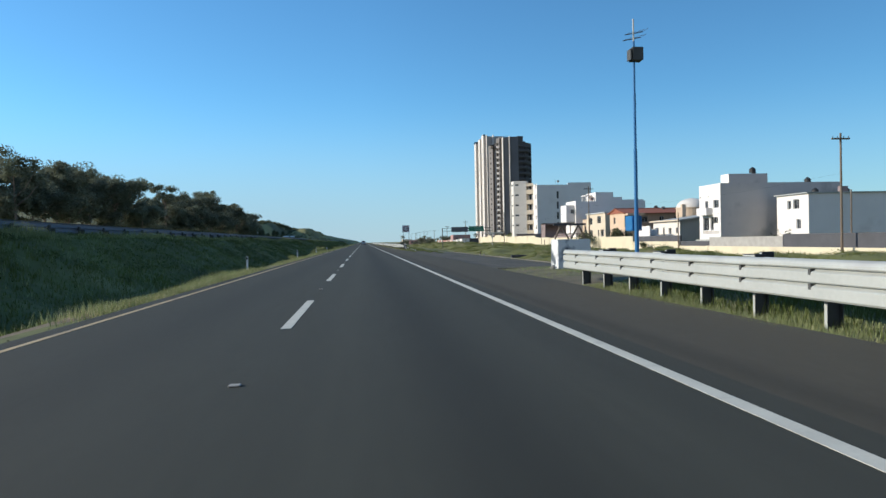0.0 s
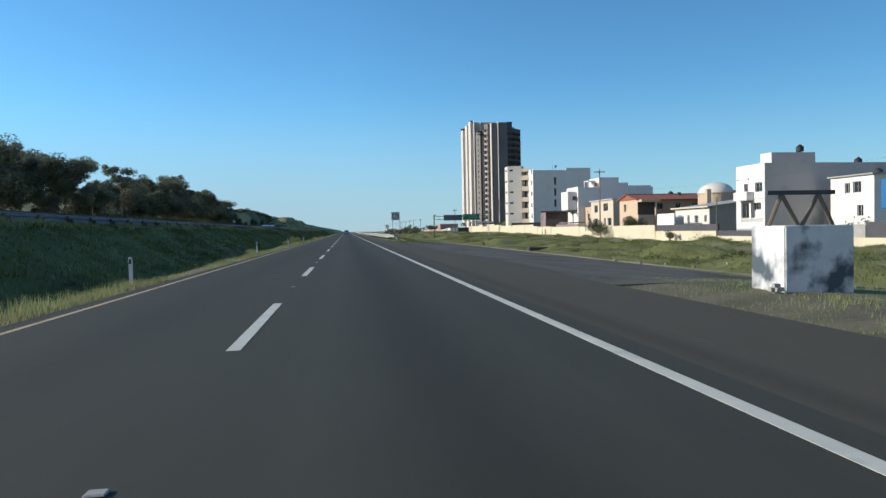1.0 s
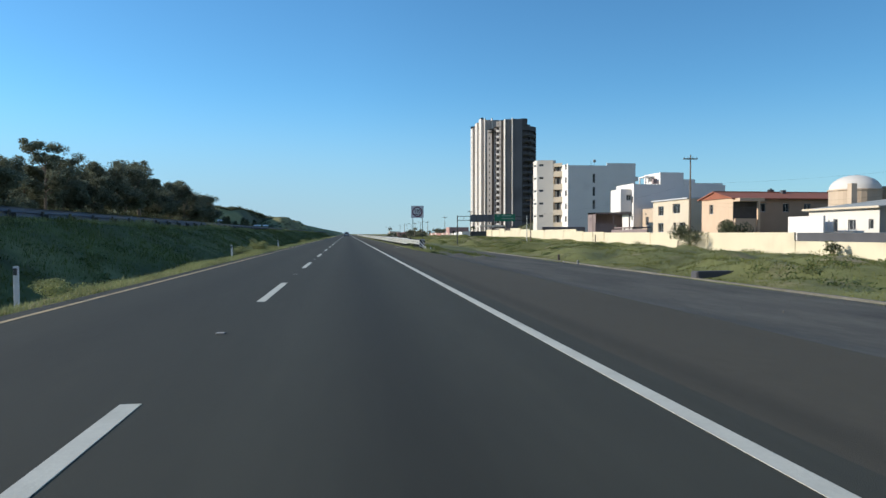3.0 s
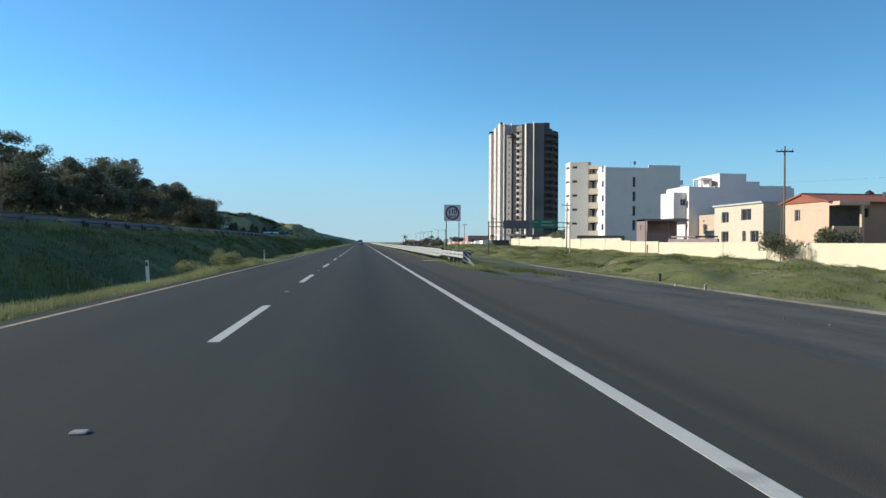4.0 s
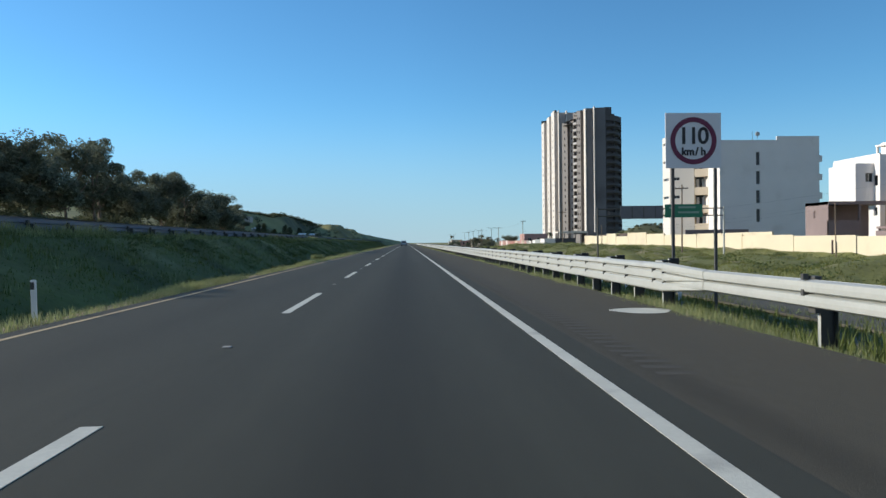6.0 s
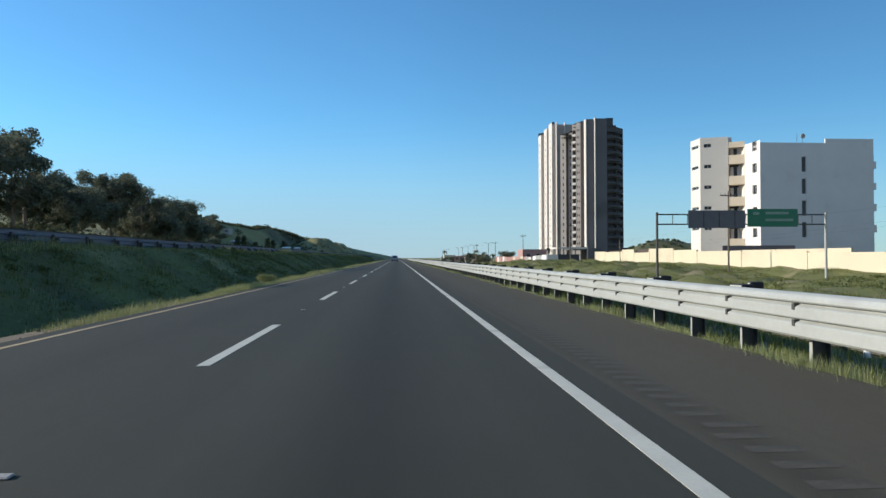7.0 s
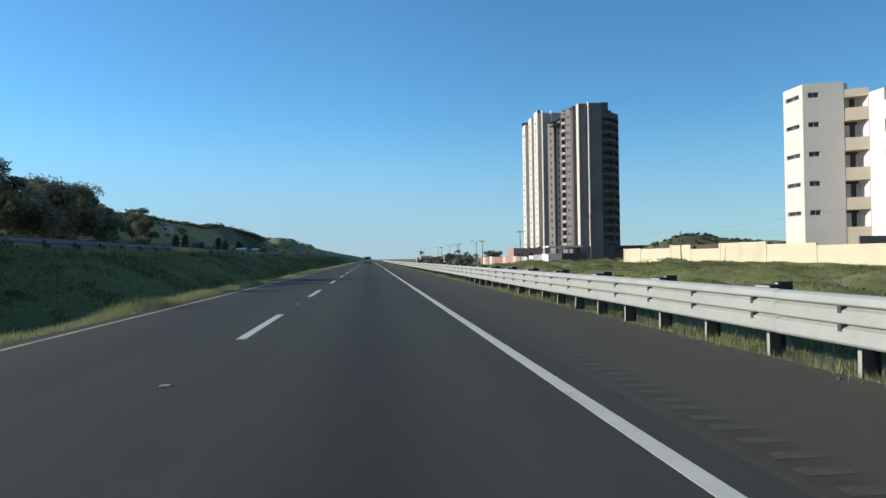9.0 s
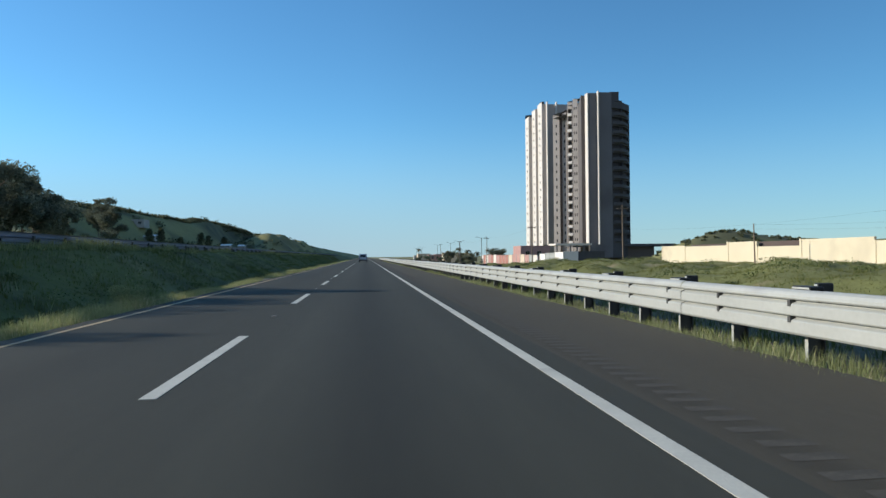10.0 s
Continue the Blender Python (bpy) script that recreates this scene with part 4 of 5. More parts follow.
# ---- signs ----
def lettering(text, size, material, parent, at, step):
    """One flat character after the other, centred."""
    for k, ch in enumerate(text):
        cu = bpy.data.curves.new("character", "FONT")
        cu.body, cu.size, cu.align_x, cu.align_y, cu.extrude, cu.offset = ch, size, "CENTER", "CENTER", 0.003, 0.008
        tmp = bpy.data.objects.new("character", cu)
        scene.collection.objects.link(tmp)
        me = bpy.data.meshes.new_from_object(tmp.evaluated_get(bpy.context.evaluated_depsgraph_get()))
        bpy.data.objects.remove(tmp)
        me.materials.clear()
        me.materials.append(material)
        ob = new("character", me)
        ob.parent = parent
        ob.matrix_basis = pose(at[0] + (k - (len(text) - 1) / 2) * step, at[1], at[2], 90, 0, 0)


sg = thing("speed_limit_sign", (3.89, 103.0, -0.32), "white square 110 km/h speed limit sign on two posts", "road sign")
boxpart("panel", (-0.54, 0.54, 0, 0.02, 2.82, 3.87), SIGN_WHITE, sg)
bm = bmesh.new()
for i in range(40):
    a, b = 2 * math.pi * i / 40, 2 * math.pi * (i + 1) / 40
    quad(bm, *[(r * math.cos(t), -0.006, 3.34 + r * math.sin(t)) for r, t in ((0.355, a), (0.45, a), (0.45, b), (0.355, b))])
part("red_ring", bm, SIGN_RED, sg, "dark red ring")
lettering("110", 0.44, SIGN_BLACK, sg, (0, -0.008, 3.42), 0.19)
lettering("km/h", 0.20, SIGN_BLACK, sg, (0, -0.008, 3.13), 0.125)
for x in (-0.39, 0.44):
    boxpart("post", (x - 0.025, x + 0.025, 0.02, 0.07, -0.3, 3.8), POST, sg)

gt = thing("sign_gantry", (14.55, 147.1, -1.2), "steel gantry carrying a green and a grey-blue road sign", "sign gantry")
for x in (0, 10.9):
    bm = bmesh.new()
    tube(bm, (x, 0, -0.5), (x, 0, 5.1), 0.085, 0.075, n=10)
    # lighter steel on the right column stands for the sun on it
    part("column", bm, STEEL if x else POST, gt)
for z in (4.97, 4.36):
    bm = bmesh.new()
    tube(bm, (0, 0, z), (10.9, 0, z), 0.045, n=8)
    part("chord", bm, POST, gt)
for x in (1.0, 1.95, 5.7, 9.1, 10.0):
    bm = bmesh.new()
    tube(bm, (x, 0, 4.36), (x, 0, 4.97), 0.025, n=6)
    part("strut", bm, POST, gt)
gs = boxpart("grey_sign", (1.95, 5.6, -0.12, -0.08, 4.12, 5.22), GREY_SIGN, gt, "grey-blue sign panel")
g2 = boxpart("green_sign", (5.75, 9.0, -0.12, -0.08, 4.2, 5.32), GREEN_SIGN, gt, "green direction sign")
for x0, x1, z in ((6.1, 6.5, 4.95), (6.9, 8.4, 4.98), (6.9, 8.7, 4.55)):
    boxpart("sign_bar", (x0, x1, -0.13, -0.122, z, z + 0.16), mat("faded_sign_white", (0.22, 0.36, 0.30), 0.6), gt)
for x in (2.9, 3.9, 4.9):
    boxpart("sign_bar", (x, x + 0.06, -0.135, -0.122, 4.2, 5.15), POST, gt)


# ---- roadside posts, poles and wires ----
dl = thing("delineator_post", (-7.75, 32.3, -0.1), "slim white plastic delineator post in the verge", "delineator", group="delineators")
boxpart("post", (-0.042, 0.042, -0.03, 0.03, -0.2, 0.72), SIGN_WHITE, dl, bevel=0.012)
boxpart("reflector", (-0.03, 0.03, -0.041, -0.036, 0.56, 0.68), POST, dl, "dark reflector")
for y in (56.7, 79.1, 102.0):
    copy_thing(dl, pose(-7.8, y, -0.12, random.uniform(-3, 3), random.uniform(-4, 4), 0))


def utility_pole(x, y, top, arm=True, r=0.12):
    z0 = ground_z(x, y) - 0.1
    p = thing("utility_pole", (x, y, z0), "weathered wooden utility pole standing in the grass", "utility pole", group="utility poles", turn=random.uniform(-8, 8))
    bm = bmesh.new()
    tube(bm, (0, 0, -0.4), (random.uniform(-0.1, 0.1), 0, top - z0), r, r * 0.65, n=8)
    part("pole", bm, WOOD_POLE, p)
    if arm:
        boxpart("crossarm", (-0.85, 0.85, -0.06, 0.06, top - z0 - 0.55, top - z0 - 0.42), WOOD_POLE, p)
        for k in (-0.75, -0.3, 0.3, 0.75):
            bm = bmesh.new()
            tube(bm, (k, 0, top - z0 - 0.42), (k, 0, top - z0 - 0.24), 0.035, 0.02, n=6)
            part("insulator", bm, DARK_WALL, p)
    return (x, y, top)


line = [utility_pole(38.0, 54.5, 9.6), utility_pole(38.1, 120.2, 10.4), utility_pole(34.5, 178.0, 8.3), utility_pole(34.8, 247.3, 8.2), utility_pole(34.5, 299.5, 7.7), utility_pole(34.5, 356, 6.8), utility_pole(34.5, 414, 7.0), utility_pole(34.5, 482, 7.0)]
thin = [utility_pole(38.3, 85.6, 4.2, False, 0.08), utility_pole(38.6, 121.5, 5.0, False, 0.07), utility_pole(37.2, 150.0, 4.4, False, 0.06), utility_pole(34.0, 212.7, 3.9, False, 0.08)]
utility_pole(41.2, 57.5, 5.0, False, 0.09)
for group_of, drops in ((line, ((0.3, 0.2), (0.75, 0.2), (0.0, 3.4))), (thin, ((0, 0.1), (0, 0.5)))):
    for p, q in zip(group_of, group_of[1:]):
        for dx, dz in drops[2:] if q[1] < 300 and group_of is line else drops:
            cu = bpy.data.curves.new("overhead_wire", "CURVE")
            cu.dimensions, cu.bevel_depth, cu.bevel_resolution = "3D", 0.0035, 0
            sp = cu.splines.new("POLY")
            sp.points.add(12)
            for i in range(13):
                t = i / 12
                sag = 4 * t * (1 - t) * (q[1] - p[1]) * 0.014
                sp.points[i].co = (p[0] + (q[0] - p[0]) * t + dx, p[1] + (q[1] - p[1]) * t, p[2] + (q[2] - p[2]) * t - dz - sag, 1)
            cu.materials.append(WIRE)
            tagged(new("overhead_wire", cu), "thin dark overhead wire sagging between the poles", "wire", "overhead wires")


# ---- plants ----
def leaf_cloud(verts, faces, rng, c, r, n, size):
    """n small leaves in an uneven ellipsoid."""
    for _ in range(n):
        d = Vector((rng.gauss(0, 1), rng.gauss(0, 1), rng.gauss(0, 1))).normalized() * (rng.random() ** 0.45)
        p = Vector(c) + Vector((d.x * r[0], d.y * r[1], d.z * r[2]))
        u = Vector((rng.gauss(0, 1), rng.gauss(0, 1), rng.gauss(0, 0.7))).normalized()
        v = u.cross(Vector((rng.gauss(0, 1), rng.gauss(0, 1), rng.gauss(0, 1)))).normalized()
        s = size * rng.uniform(0.6, 1.4)
        k = len(verts)
        verts += [p - u * s, p + v * s * 0.38, p + u * s, p - v * s * 0.38]
        faces.append((k, k + 1, k + 2, k + 3))


def leaf_mesh(name, verts, faces, material):
    me = bpy.data.meshes.new(name)
    me.from_pydata([tuple(v) for v in verts], [], faces)
    me.materials.append(material)
    return me


def tree(name, seed, height, spread, bare, label, group, leaf=0.17, density=1.0):
    rng = random.Random(seed)
    t = thing(name, (0, 0, -60), label, "tree", group)
    bm = bmesh.new()
    lean = Vector((rng.uniform(-0.5, 0.5), rng.uniform(-0.5, 0.5), 0))
    base_r = 0.022 * height
    fork = height * bare
    pts = [Vector((0, 0, -0.4)), Vector((0, 0, fork * 0.5)) + lean * 0.3, Vector((0, 0, fork)) + lean, Vector((0, 0, height * 0.72)) + lean * 1.7]
    for i in range(3):
        tube(bm, pts[i], pts[i + 1], base_r * (1 - 0.24 * i), base_r * (0.76 - 0.24 * i), n=7)
    part("trunk", bm, BARK, t)
    verts, faces = [], []
    limbs = rng.randint(6, 9)
    for i in range(limbs):
        bl = bmesh.new()
        a = 2 * math.pi * (i + rng.uniform(-0.3, 0.3)) / limbs
        z0 = rng.uniform(fork * 0.75, height * 0.62)
        s = Vector((0, 0, z0)) + lean * min(z0 / max(fork, 0.1), 2.6) * 0.9
        reach = spread * rng.uniform(0.45, 1.0)
        e = s + Vector((math.cos(a) * reach, math.sin(a) * reach, rng.uniform(0.12, 0.42) * height))
        e.z = min(e.z, height * 0.93)
        mid = s.lerp(e, 0.5) + Vector((0, 0, -0.05 * height))
        tube(bl, s, mid, base_r * 0.42, base_r * 0.3, n=5)
        tube(bl, mid, e, base_r * 0.3, base_r * 0.1, n=5)
        part("limb", bl, BARK, t)
        for q, w in ((e, 1.0), (mid.lerp(e, 0.6), 0.85), (mid.lerp(e, 0.3), 0.7), (mid, 0.55)):
            for _ in range(2):
                c = q + Vector((rng.gauss(0, 0.6), rng.gauss(0, 0.6), rng.gauss(0.15, 0.5)))
                r = spread * rng.uniform(0.16, 0.40) * w
                leaf_cloud(verts, faces, rng, c, (r, r, r * rng.uniform(0.6, 0.95)), int(200 * w * density), leaf)
    top = pts[3]
    for _ in range(5):
        c = top + Vector((rng.gauss(0, spread * 0.25), rng.gauss(0, spread * 0.25), rng.uniform(-0.1, 0.22) * height))
        r = spread * rng.uniform(0.24, 0.4)
        leaf_cloud(verts, faces, rng, c, (r, r, r * 0.8), int(230 * density), leaf)
    cr = new("crown", leaf_mesh("crown", verts, faces, LEAF))
    cr.parent = t
    return t


KINDS = [tree("eucalyptus_tree", 10 + i, h, s, b, "tall dusty-green eucalyptus tree on the slope above the road", "roadside trees", density=dn)
         for i, (h, s, b, dn) in enumerate(((9.6, 3.6, 0.22, 1.0), (8.6, 3.9, 0.14, 1.3), (10.4, 3.1, 0.36, 0.8), (7.6, 4.0, 0.08, 1.7), (9.0, 3.1, 0.2, 1.3), (6.4, 3.8, 0.04, 1.8)))]
rng = random.Random(5)
spots = [(-40, 80, 0, 0.9), (-41, 86, 3, 0.95), (-40, 90, 1, 0.98), (-41, 96, 0, 1.0), (-40, 101, 3, 1.08), (-42, 105, 4, 1.02), (-40, 110, 1, 0.95), (-41, 115, 4, 0.9), (-40, 121, 5, 0.85), (-42, 127, 5, 0.9),
         (-40, 137, 2, 1.0), (-41, 142.5, 0, 0.94), (-41, 146, 5, 1.0), (-40, 151, 3, 0.95), (-42, 159.5, 1, 1.0), (-40, 165, 3, 1.12), (-41, 172, 0, 1.1), (-40, 177, 0, 1.16), (-42, 183, 2, 1.08), (-40, 189, 5, 1.05), (-41, 194, 3, 1.0),
         (-40, 200, 1, 1.0), (-42, 206, 4, 1.06), (-40, 212, 0, 1.02), (-41, 218, 3, 1.15), (-40, 224, 1, 0.98), (-41, 230, 3, 1.02), (-40, 236, 5, 1.1), (-42, 241, 3, 0.95), (-41, 247, 5, 0.95)]
trees = []
for x, y, k, s in spots:
    trees.append((x, y, k, s))
    if rng.random() < 0.75:
        trees.append((x - rng.uniform(4, 7), y + rng.uniform(-2, 3), rng.choice((1, 3, 5)), rng.uniform(0.75, 1.0)))
trees += [(-57, 302, 2, 0.3), (-58.5, 306, 4, 0.26), (-46, 259, 5, 0.5), (-45, 252, 3, 0.6), (-50, 285, 2, 0.74), (-48.5, 284, 5, 0.8), (-51.5, 288, 4, 0.62)]
used = set()
for x, y, k, s in trees:
    m = pose(x, y, ground_z(x, y), 0, 0, rng.uniform(0, 360))
    if k not in used:
        used.add(k)
        ob = KINDS[k]
        ob.matrix_basis = m
    else:
        ob = copy_thing(KINDS[k], m)
    ob.scale = (s, s, s)


def cypress(x, y, h, r, seed):
    rg = random.Random(seed)
    z = ground_z(x, y)
    c = thing("cypress_tree", (x, y, z), "small compact dark conifer at the foot of the hillside", "tree", "small conifers")
    bm = bmesh.new()
    tube(bm, (0, 0, -0.2), (0, 0, h * 0.8), 0.1, 0.03, n=6)
    part("trunk", bm, BARK, c)
    verts, faces = [], []
    for i in range(9):
        t = (i + 0.5) / 9
        w = r * (0.55 + 0.9 * t) if t < 0.4 else r * 0.92 * (1 - (t - 0.4) / 0.72) ** 0.6
        for _ in range(2):
            leaf_cloud(verts, faces, rg, (rg.gauss(0, 0.12), rg.gauss(0, 0.12), h * (0.08 + 0.9 * t)), (w, w, h * 0.09), 60, 0.2)
    f = new("crown", leaf_mesh("crown", verts, faces, LEAF_BUSH))
    f.parent = c


for k, (x, y, h, r) in enumerate(((-46, 300, 3.4, 1.2), (-46.3, 309, 3.2, 1.15), (-45.8, 323, 2.0, 0.9), (-46, 344, 3.8, 1.4), (-45, 349, 3.4, 1.5), (-44, 365, 2.8, 1.3))):
    cypress(x, y, h, r, 60 + k)


def shrub(name, at, r, h, seed, label, n=420, leaf=0.14, leaves=LEAF_BUSH):
    rg = random.Random(seed)
    z = ground_z(at[0], at[1])
    s = thing(name, (at[0], at[1], z), label, "shrub", "shrubs")
    bm = bmesh.new()
    verts, faces = [], []
    for i in range(6):
        a = rg.uniform(0, 6.28)
        e = Vector((math.cos(a) * r * 0.6, math.sin(a) * r * 0.6, h * rg.uniform(0.5, 0.85)))
        tube(bm, (0, 0, -0.1), e, 0.035, 0.012, n=5)
        leaf_cloud(verts, faces, rg, e, (r * 0.5, r * 0.5, h * 0.3), n // 6, leaf)
    part("stem", bm, BARK, s)
    f = new("foliage", leaf_mesh("foliage", verts, faces, leaves))
    f.parent = s
    return s


shrub("shrub", (37.3, 121.8), 2.5, 3.0, 1, "spreading dark shrub against the yellow wall", 1500, 0.13)
shrub("shrub", (37.4, 118.2), 1.5, 2.0, 2, "thin dark shrub against the yellow wall", 600, 0.12)
shrub("shrub", (38.0, 96.0), 0.9, 1.5, 3, "sparse dry shrub against the yellow wall", 260)
shrub("shrub", (44.5, 121.5), 2.2, 3.7, 4, "round dark green bush behind the wall", 2600, 0.15)
shrub("shrub", (41.5, 68.5), 1.6, 2.6, 6, "sparse shrub behind the yellow wall", 200)

for k, (x, y) in enumerate(((-8.0, 90.5), (-8.1, 92.0), (-8.2, 86.0), (-8.1, 96.5), (-8.0, 140.0), (-8.1, 172.0), (-8.2, 60.0))):
    shrub("verge_bush", (x, y), 0.55 + 0.1 * (k % 4), (0.85 if k < 2 else 0.5) + 0.1 * (k % 3), 20 + k, "low pale green bush on the verge", 2400, 0.032, GRASS_LIT)


# ---- grass ----
def grass(name, label, n, place, height, material, seed, wide=0.03):
    """Loose blades in tufts: place(rng) gives x, y and a height factor."""
    rg = random.Random(seed)
    verts, faces = [], []
    for _ in range(n):
        x, y, f = place(rg)
        z = ground_z(x, y) - 0.03
        for _ in range(4):
            a = rg.uniform(0, 6.28)
            h = height * f * rg.uniform(0.45, 1.25)
            w = wide * rg.uniform(0.7, 1.5) * (1 + h)
            bx, by = x + rg.gauss(0, 0.09), y + rg.gauss(0, 0.09)
            tx, ty = bx + math.cos(a) * h * rg.uniform(0.1, 0.6), by + math.sin(a) * h * rg.uniform(0.1, 0.6)
            k = len(verts)
            verts += [(bx - w * math.sin(a), by + w * math.cos(a), z), (bx + w * math.sin(a), by - w * math.cos(a), z), (tx, ty, z + h)]
            faces.append((k, k + 1, k + 2))
    me = leaf_mesh(name, verts, faces, material)
    return tagged(new(name, me), label, "grass", kind="stuff")


def clumpy(x, y, s):
    return max(0.0, 0.5 + noise.noise(Vector((x * s, y * s, 7.0))))


def along(rg, a, b, bias=1.6):
    """More of them where the camera passes nearer the start."""
    return a + (b - a) * rg.random() ** bias


def verge_left(rg):
    while True:
        y, x = along(rg, 5, 380), -7.08 - abs(rg.gauss(0, 0.68))
        if rg.random() < clumpy(x * 0.3, y, 0.16) * min(1.0, 0.15 + (-7.0 - x) * 2.2) * lerp(y, (5, 40, 62), (0.35, 0.4, 1.0)):
            return x, y, 0.5 + 0.9 * clumpy(x, y, 0.2) * min(1.0, (-7.15 - x) * 1.8 + 0.25)


def ditch(rg):
    x, y = rg.uniform(-15.4, -8.0), along(rg, 5, 420, 1.4)
    return x, y, 0.4 + 0.9 * clumpy(x, y, 0.25)


def bank(rg):
    x, y = 13.5 + 25.3 * rg.random() ** 1.3, rg.uniform(8, 290)
    return x, y, 0.25 + 0.9 * clumpy(x, y, 0.22) * min(1.0, 0.3 + (x - 13.4) * 0.3)


def rail_strip(rg):
    x = 2.62 + abs(rg.gauss(0, 0.5)) if rg.random() < 0.6 else rg.uniform(2.7, 7.5)
    y = rg.choice((rg.uniform(-5, 17), along(rg, 90, 330, 1.3), along(rg, 90, 330, 1.3), along(rg, 90, 330, 1.3)))
    return min(x, 7.5), y, (0.3 + 1.0 * clumpy(x, y, 0.5)) * (0.7 if y < 30 else 1.0)


grass("verge_grass", "soft pale green grass along the road edge", 42000, verge_left, 0.27, GRASS_LIT, 1, 0.006)
grass("verge_grass", "dry straw-coloured grass along the road edge", 16000, verge_left, 0.20, GRASS_DRY, 2, 0.005)
grass("ditch_grass", "rank ditch grass, its dark green holding the slope's shade", 60000, ditch, 0.19, GRASS_DARK, 3, 0.011)
grass("ditch_grass", "paler grass tufts on the ditch slope", 5000, ditch, 0.26, GRASS_LIT, 7, 0.008)
grass("bank_grass", "lush green grass on the bank below the wall", 110000, bank, 0.17, GRASS_BANK, 4, 0.012)
grass("bank_grass", "darker weeds on the bank below the wall", 22000, bank, 0.17, GRASS_DARK, 5, 0.012)
grass("rail_grass", "grass and weeds growing under the guardrail", 66000, rail_strip, 0.16, GRASS_LIT, 6, 0.0045)
grass("rail_grass", "dry grass growing under the guardrail", 7000, rail_strip, 0.15, GRASS_DRY, 8, 0.004)


def rail_back(rg):
    y = rg.uniform(-6, 15) if rg.random() < 0.25 else along(rg, 92, 330, 1.3)
    x = rg.uniform(3.0, 8.5)
    return x, y, 0.35 + 1.0 * clumpy(x, y, 0.45)


grass("rail_grass", "rank weeds behind the guardrail, darkened for its shade", 26000, rail_back, 0.24, GRASS_DARK, 16, 0.009)


def fringe(rg):
    x, y = -14.6 - abs(rg.gauss(0, 0.45)), along(rg, 5, 360, 1.3)
    return max(x, -15.6), y, 0.4 + 1.1 * clumpy(x, y, 0.3)


def marker_foot(rg):
    x, y = 2.9 + abs(rg.gauss(0, 0.8)), rg.uniform(87.6, 96)
    return x, y, 0.5 + 0.9 * clumpy(x, y, 0.5)


grass("ditch_grass", "pale uneven grass below the opposite rail", 12000, fringe, 0.30, GRASS_LIT, 14, 0.008)
grass("rail_grass", "tall soft grass at the foot of the rail end", 4500, marker_foot, 0.22, GRASS_LIT, 15, 0.005)


# ---- vehicle ahead ----
van = thing("minivan", (-2.3, 300, 0), "silver-blue minivan standing in the highway lane", "car")
VAN = mat("silver_blue_paint", (0.33, 0.42, 0.48), 0.35, metal=0.3, vary=0.04)
bm = bmesh.new()
prof = [(0.0, 0.35), (0.0, 0.95), (0.12, 1.0), (0.35, 1.68), (0.6, 1.76), (2.6, 1.74), (3.4, 1.1), (4.4, 0.9), (4.5, 0.4)]
for sx in (-0.9, 0.9):
    bm.faces.new([bm.verts.new((sx * (0.86 if z > 1.2 else 1.0), y, z)) for y, z in (prof if sx < 0 else prof[::-1])])
bm.verts.ensure_lookup_table()
nv = len(prof)
L, R_ = bm.verts[:nv], list(bm.verts[nv:2 * nv])[::-1]
for i in range(nv):
    j = (i + 1) % nv
    bm.faces.new((L[i], R_[i], R_[j], L[j]))
bmesh.ops.recalc_face_normals(bm, faces=bm.faces[:])
part("body", bm, VAN, van)
bm = bmesh.new()
quad(bm, (-0.62, 0.10, 1.05), (0.62, 0.10, 1.05), (0.56, 0.31, 1.6), (-0.56, 0.31, 1.6))
part("rear_window", bm, GLASS, van)
for x in (-0.84, 0.68):
    boxpart("tail_light", (x, x + 0.16, -0.02, 0.05, 0.75, 1.1), SIGN_RED, van, bevel=0.01)
boxpart("bumper", (-0.88, 0.88, -0.06, 0.1, 0.32, 0.55), DARK_WALL, van, bevel=0.03)
for y in (0.85, 3.6):
    for x in (-0.9, 0.7):
        bm = bmesh.new()
        tube(bm, (x, y, 0.33), (x + 0.2, y, 0.33), 0.33, n=16)
        w = part("wheel", bm, BLACK, van)


# ---- far right: fences, huts and planting by the tower ----
fn = thing("pale_fence", (40.5, 300, -2.6), "row of white and pink rendered fence panels", "fence")
rng = random.Random(12)
for y0, y1, z, ms in ((-3.6, 3.0, 4.4, (WHITE_PAINT,)), (3.1, 11.0, 4.2, (GREY_WALL,)), (11.1, 16.2, 4.15, (WHITE_PAINT,)), (18.6, 27.0, 3.9, (CREAM, GREY_WALL)), (27.1, 52.6, 3.95, (PINK, SAND, PINK)), (52.7, 67.0, 3.9, (RED_WALL,)), (67.1, 96.0, 4.0, (PINK, CREAM, RED_WALL))):
    n = max(1, round((y1 - y0) / 5.0))
    for k in range(n):
        a, b = y0 + (y1 - y0) * k / n, y0 + (y1 - y0) * (k + 1) / n
        boxpart("panel", (0, 0.2, a, b - 0.12, 0, z + rng.uniform(-0.12, 0.12)), ms[k % len(ms)], fn)
        boxpart("pillar", (-0.08, 0.28, b - 0.16, b + 0.1, 0, z + 0.1), GREY_WALL, fn)
boxpart("front_panel", (0.3, 3.35, -3.6, -3.4, 0, 4.5), WHITE_PAINT, fn)
dk = thing("dark_shed", (43.95, 298, -2.7), "dark grey windowless shed beside the fence", "shed")
boxpart("shed_body", (0, 6.4, 0, 6, 0, 4.5), DARK_WALL, dk, bevel=0.04)
boxpart("shed_roof", (-0.05, 6.5, -0.05, 6.1, 4.5, 4.62), DARK_WALL, dk)


# ---- small roadside things ----
stud_bm = bmesh.new()
box(stud_bm, -0.05, 0.05, -0.04, 0.04, 0.0, 0.016)
bmesh.ops.bevel(stud_bm, geom=stud_bm.edges[:], offset=0.008, segments=1, affect="EDGES")
